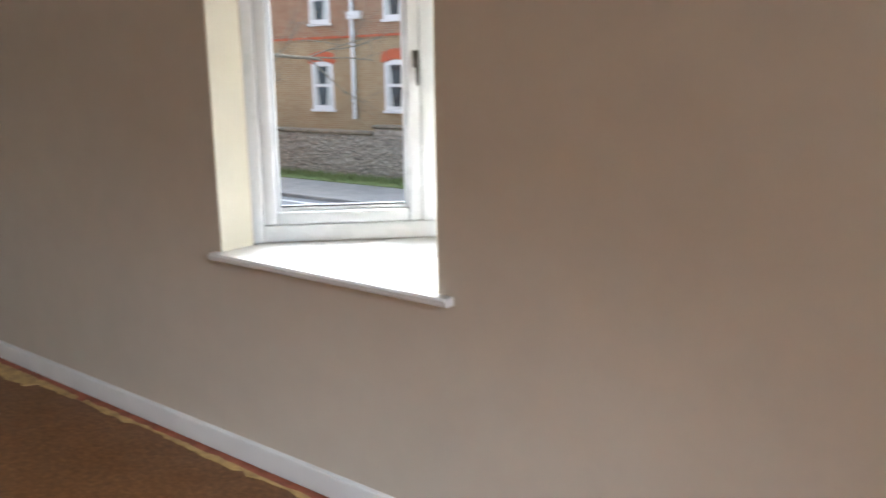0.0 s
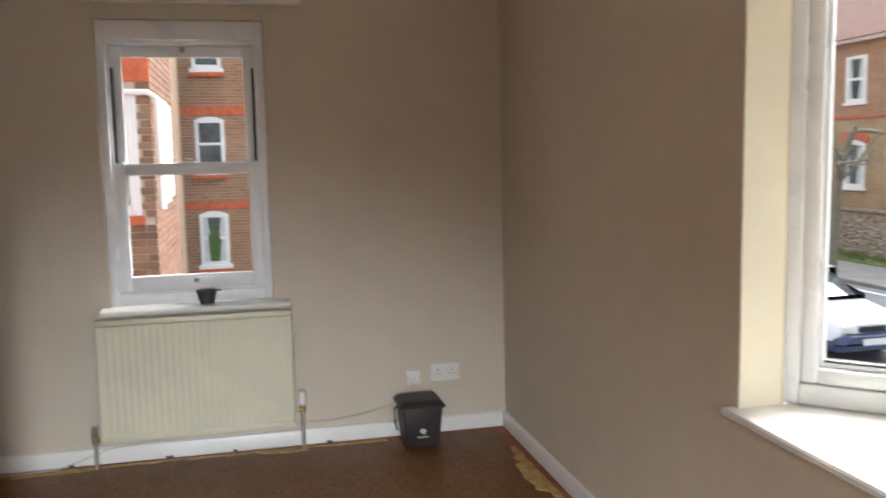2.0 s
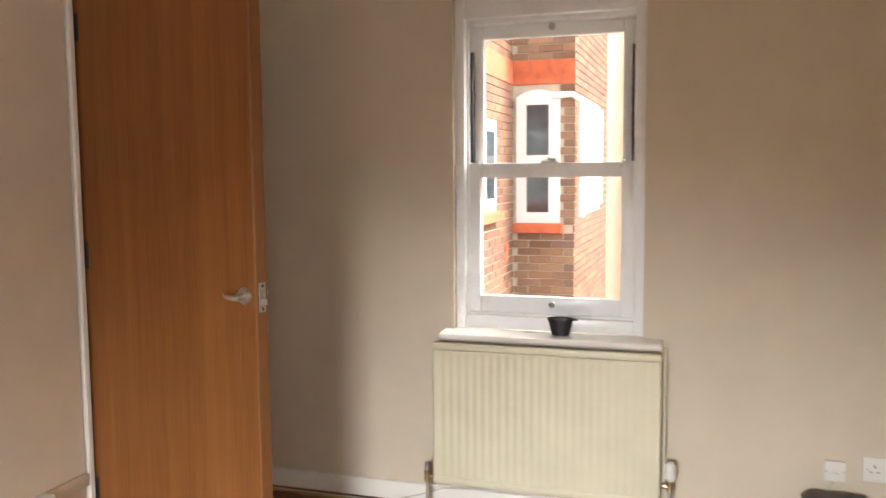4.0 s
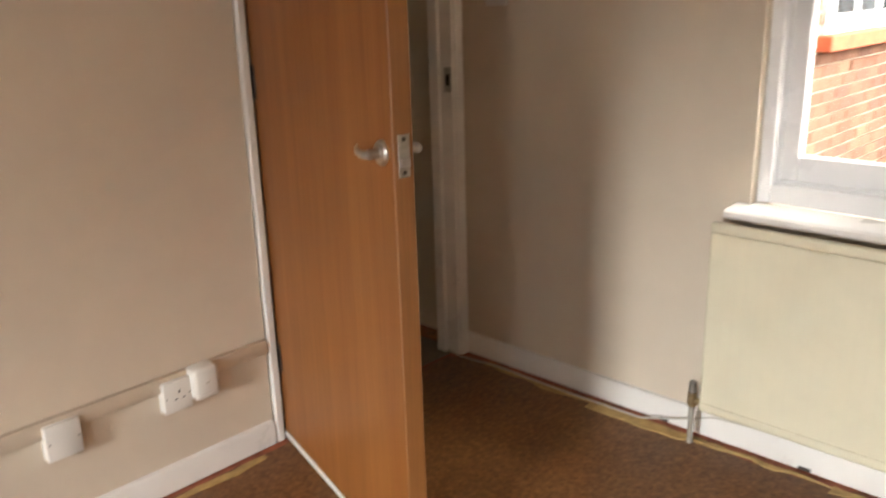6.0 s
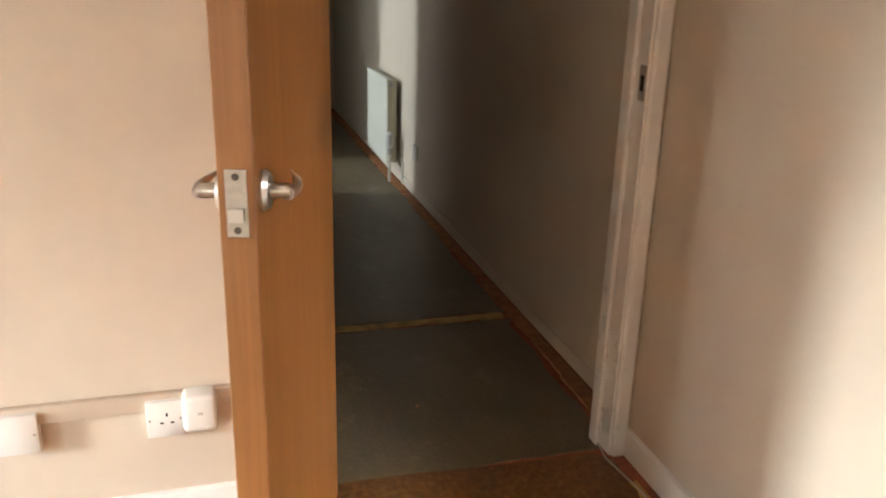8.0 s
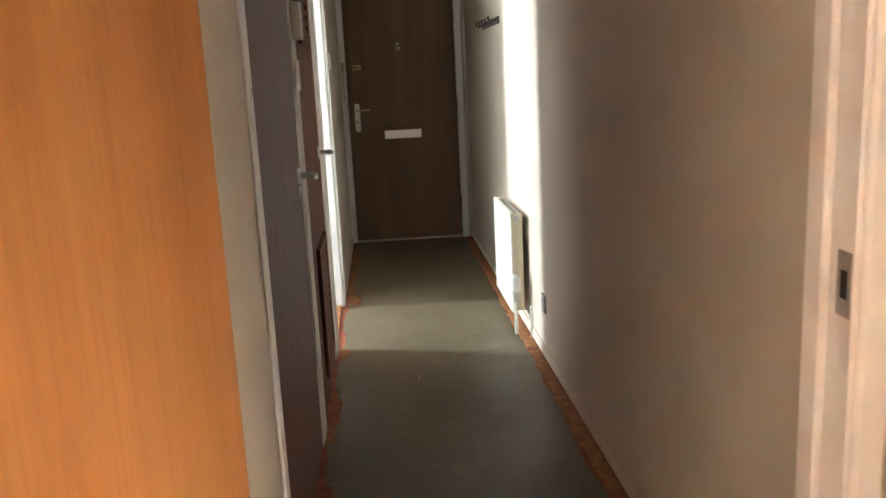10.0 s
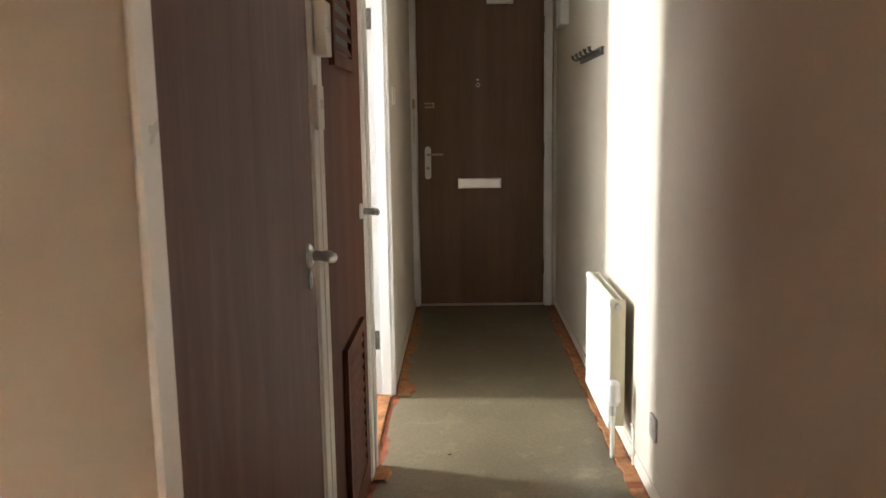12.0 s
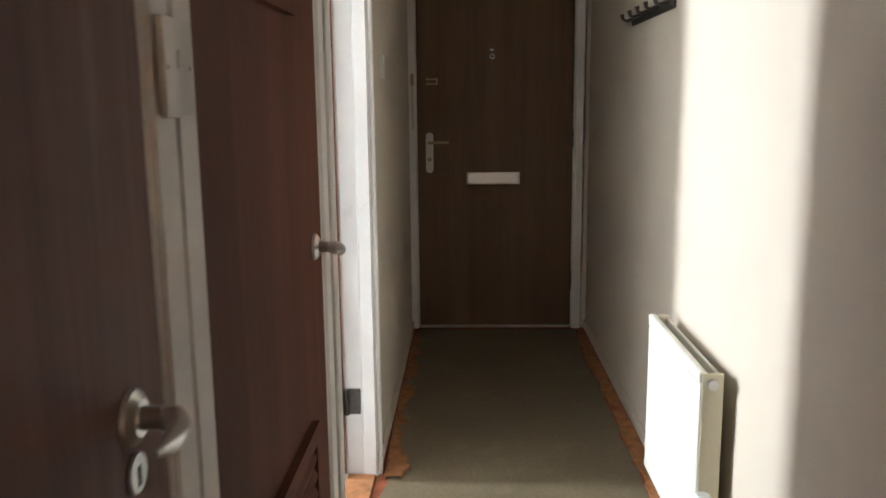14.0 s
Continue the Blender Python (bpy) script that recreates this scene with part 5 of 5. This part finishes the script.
def unit_brick(name, length, axis, out, material):
    """One brick, long side on a wall across axis, standing proud of the joint."""
    bm = bmesh.new()
    if axis == "y":
        box(bm, (-length / 2, -0.012 if out < 0 else -0.03, 0), (length / 2, 0.03 if out < 0 else 0.012, BH), 0.004)
    else:
        box(bm, (-0.012 if out < 0 else -0.03, -length / 2, 0), (0.03 if out < 0 else 0.012, length / 2, BH), 0.004)
    me = bpy.data.meshes.new(name)
    bm.normal_update()
    bm.to_mesh(me)
    bm.free()
    me.materials.append(material)
    return me


def lay_bricks(parent, axis, face, out, s0, s1, z0, z1, skip, material, single):
    """Courses of bricks on a face; single(s, z) says which are objects of their own, the rest are joined."""
    shared = {}
    rest = []
    rows = int(round((z1 - z0) / COURSE))
    for r in range(rows):
        z = z0 + r * COURSE
        s = s0 - (0.1125 if r % 2 else 0.0)
        while s < s1 - 0.02:
            a, b = max(s, s0), min(s + BL, s1)
            s += 0.225
            if b - a < 0.04 or any(k0 - 0.01 < (a + b) / 2 < k1 + 0.01 and z + BH > q0 and z < q1 for k0, k1, q0, q1 in skip):
                continue
            for k0, k1, q0, q1 in skip:
                if z + BH > q0 and z < q1:
                    if a < k0 < b:
                        b = k0 - 0.004
                    if a < k1 < b:
                        a = k1 + 0.004
            ln = round((b - a) * 50) / 50
            if ln < 0.03:
                continue
            mid = (a + b) / 2
            if single(mid, z):
                if ln not in shared:
                    shared[ln] = unit_brick("brick", ln, axis, out, material)
                ob = new("brick", shared[ln])
                ob.parent = parent
                ob.matrix_parent_inverse = base_of[parent.name].inverted() if parent.name in base_of else Matrix()
                jit = rnd.uniform(-0.003, 0.003)
                ob.matrix_basis = pose(mid, face + jit, z, 0, 0, rnd.uniform(-0.5, 0.5)) if axis == "y" else pose(face + jit, mid, z, 0, 0, rnd.uniform(-0.5, 0.5))
            else:
                rest.append((mid, z, ln))
    if rest:
        vs, fs = [], []
        for mid, z, ln in rest:
            n = len(vs)
            for c in (0.0, out * 0.012):
                for a, q in ((-ln / 2, 0), (ln / 2, 0), (ln / 2, BH), (-ln / 2, BH)):
                    vs.append((mid + a, face + c, z + q) if axis == "y" else (face + c, mid + a, z + q))
            fs += [(n + 4, n + 5, n + 6, n + 7), (n, n + 1, n + 5, n + 4), (n + 1, n + 2, n + 6, n + 5), (n + 2, n + 3, n + 7, n + 6), (n + 3, n, n + 4, n + 7)]
        me = bpy.data.meshes.new("bricks")
        me.from_pydata(vs, [], fs)
        bmj = bmesh.new()
        bmj.from_mesh(me)
        bmesh.ops.recalc_face_normals(bmj, faces=bmj.faces)
        bmj.to_mesh(me)
        bmj.free()
        me.materials.append(material)
        ob = new("brick_courses", me)
        ob.parent = parent
        ob.matrix_parent_inverse = base_of[parent.name].inverted() if parent.name in base_of else Matrix()
        ob["kind"] = "stuff"


def near_window(parent, axis, face, out, s0, s1, z0, z1, lights, rise, label):
    """A white casement seen from near: head, frame, separate sashes and dark panes."""
    w = thing_window = part("window", prism(bmesh.new(), [((s0 + s1) / 2 + a, b) for a, b in arched(s1 - s0, rise, z0, z1)], axis, face - out * 0.03, face + out * 0.030), M_OUTWHITE, parent, label)
    n = len(lights)
    for i, (a, b, c, d) in enumerate(lights):
        for nm, g, d0, d1, m in (("sash", 0.0, 0.0305, 0.042, M_OUTWHITE), ("pane", 0.045, 0.0425, 0.0435, M_DARKPANE)):
            part(nm, prism(bmesh.new(), [(a + g, c + g), (b - g, c + g), (b - g, d - g), (a + g, d - g)], axis, face + out * d0, face + out * d1), m, w)
    return w


NW = (2.86, 4.12, 0.995, 1.79)
PWN = (2.28, 2.705, 0.84, 2.12)
part("north_core", boxed((0.30, PY + 0.0, STREET), (PX + 3.5, PY + 0.5, 6.0)), M_MORTAR, north_wing)
part("pier_core", boxed((PX, PE + 0.012, STREET), (PX + 2.6, PY + 0.01, 6.0)), M_MORTAR, north_wing)
near_window(north_wing, "y", PY, -1, NW[0], NW[1], NW[2], NW[3], [(2.90, 3.29, 1.06, 1.73), (3.30, 3.68, 1.06, 1.73), (3.69, 4.08, 1.06, 1.73)], 0.0, "white three-light casement window")
part("sill", boxed((2.80, PY - 0.09, 0.90), (4.20, PY, 0.99), 0.006), M_REDBAND, north_wing, "red tile window sill")
near_window(north_wing, "x", PX, -1, PWN[0], PWN[1], PWN[2], PWN[3], [(2.34, 2.645, 1.45, 2.02), (2.34, 2.645, 0.90, 1.40)], 0.07, "tall narrow white window with an arched head")
part("sill", boxed((PX - 0.08, 2.25, 0.745), (PX, 2.735, 0.835), 0.006), M_REDBAND, north_wing, "red tile window sill")
for z0, z1 in ((2.17, 2.40), (-0.30, -0.13)):
    part("red_band", boxed((PX - 0.016, PE - 0.004, z0), (PX + 0.004, PY - 0.017, z1), 0.004), M_REDBAND, north_wing, "band of red dressing bricks")
    part("red_band", boxed((0.32, PY - 0.016, z0), (PX - 0.0165, PY + 0.004, z1), 0.004), M_REDBAND, north_wing, "band of red dressing bricks")
skip_n = [NW, (2.80, 4.20, 0.90, 0.99), (-9, 9, 2.17, 2.40), (-9, 9, -0.30, -0.13)]
skip_p = [PWN, (2.25, 2.735, 0.745, 0.835), (-9, 9, 2.17, 2.40), (-9, 9, -0.30, -0.13)]
part("red_block", boxed((4.55, PY - 0.018, 0.50), (4.66, PY - 0.002, 0.66), 0.004), M_REDBAND, north_wing, "single red tile vent")
lay_bricks(north_wing, "y", PY, -1, 1.6, PX - 0.012, -0.60, 3.3, skip_n, M_BRICKY, lambda s, z: s > 2.5 and 0.0 < z < 1.35)
lay_bricks(north_wing, "x", PX, -1, PE, PY - 0.012, -0.60, 3.3, skip_p, M_BRICKP, lambda s, z: z < 2.2)
lay_bricks(north_wing, "y", PE + 0.012, -1, PX, PX + 2.6, -0.60, 3.3, [(5.25, 6.9, 0.95, 2.05)], M_BRICKY, lambda s, z: False)
part("side_window", boxed((5.25, PE - 0.02, 0.95), (6.9, PE + 0.02, 2.05), 0.01), M_OUTWHITE, north_wing, "white framed side window")
part("downpipe", rodded([(PX + 0.02, PE - 0.06, 0.9), (PX + 0.02, PE - 0.06, 2.0)], 0.035, 10), M_OUTWHITE, north_wing, "white drain pipe")
part("pipe_bend", rodded([(PX + 0.02, PE - 0.06, 2.0), (PX - 0.05, PE + 0.02, 2.06), (PX - 0.05, PE + 0.22, 2.06)], 0.03, 10), M_OUTWHITE, north_wing)

mw = thing("middle_wing", (12, 2.5, STREET), "brick stair wing with a peach lit corner and red bands", "building")
part("brick_face", boxed((12.0, 2.86, STREET), (16, 5.0, 7.0)), M_FACX, mw)
# corner strip coloured as brick brightened by the sky
part("lit_corner", boxed((11.96, 2.68, STREET), (16, 2.859, 7.0)), M_PEACH, mw, "peach corner, bright sky light put into the brick's colour")
for z0, z1 in ((2.42, 2.60), (-0.12, 0.14)):
    part("red_band", boxed((11.97, 2.86, z0), (11.999, 5.0, z1), 0.004), M_REDBAND, mw, "band of red dressing bricks")

fb = thing("apartment_building", (17, 1, STREET), "brick flats with red bands and white sash windows", "building")
part("wall", boxed((17.0, -13.0, STREET), (25, 8.0, 8.5)), M_FACX, fb)
for z0, z1 in ((0.20, 0.38), (2.46, 2.66), (4.9, 5.1)):
    part("red_band", boxed((16.985, -13.0, z0), (17.0, 8.0, z1), 0.004), M_REDBAND, fb, "band of red dressing bricks")
for s in (2.08, -0.6, -3.4):
    for z0, z1 in ((-1.16, 0.15), (1.12, 2.42), (3.55, 4.86)):
        sash_far(fb, "x", 17.0, -1, s, z0, z1, 0.68, curtain=z0 < 0, rise=0.08, plant=z0 < 0)
        part("red_sill", boxed((16.9, s - 0.42, z0 - 0.18), (16.999, s + 0.42, z0 - 0.092), 0.004), M_REDBAND, fb, "red tile sill")
part("roof", boxed((16.7, -13.3, 8.5), (25, 8.3, 8.8)), M_ROOF, fb)
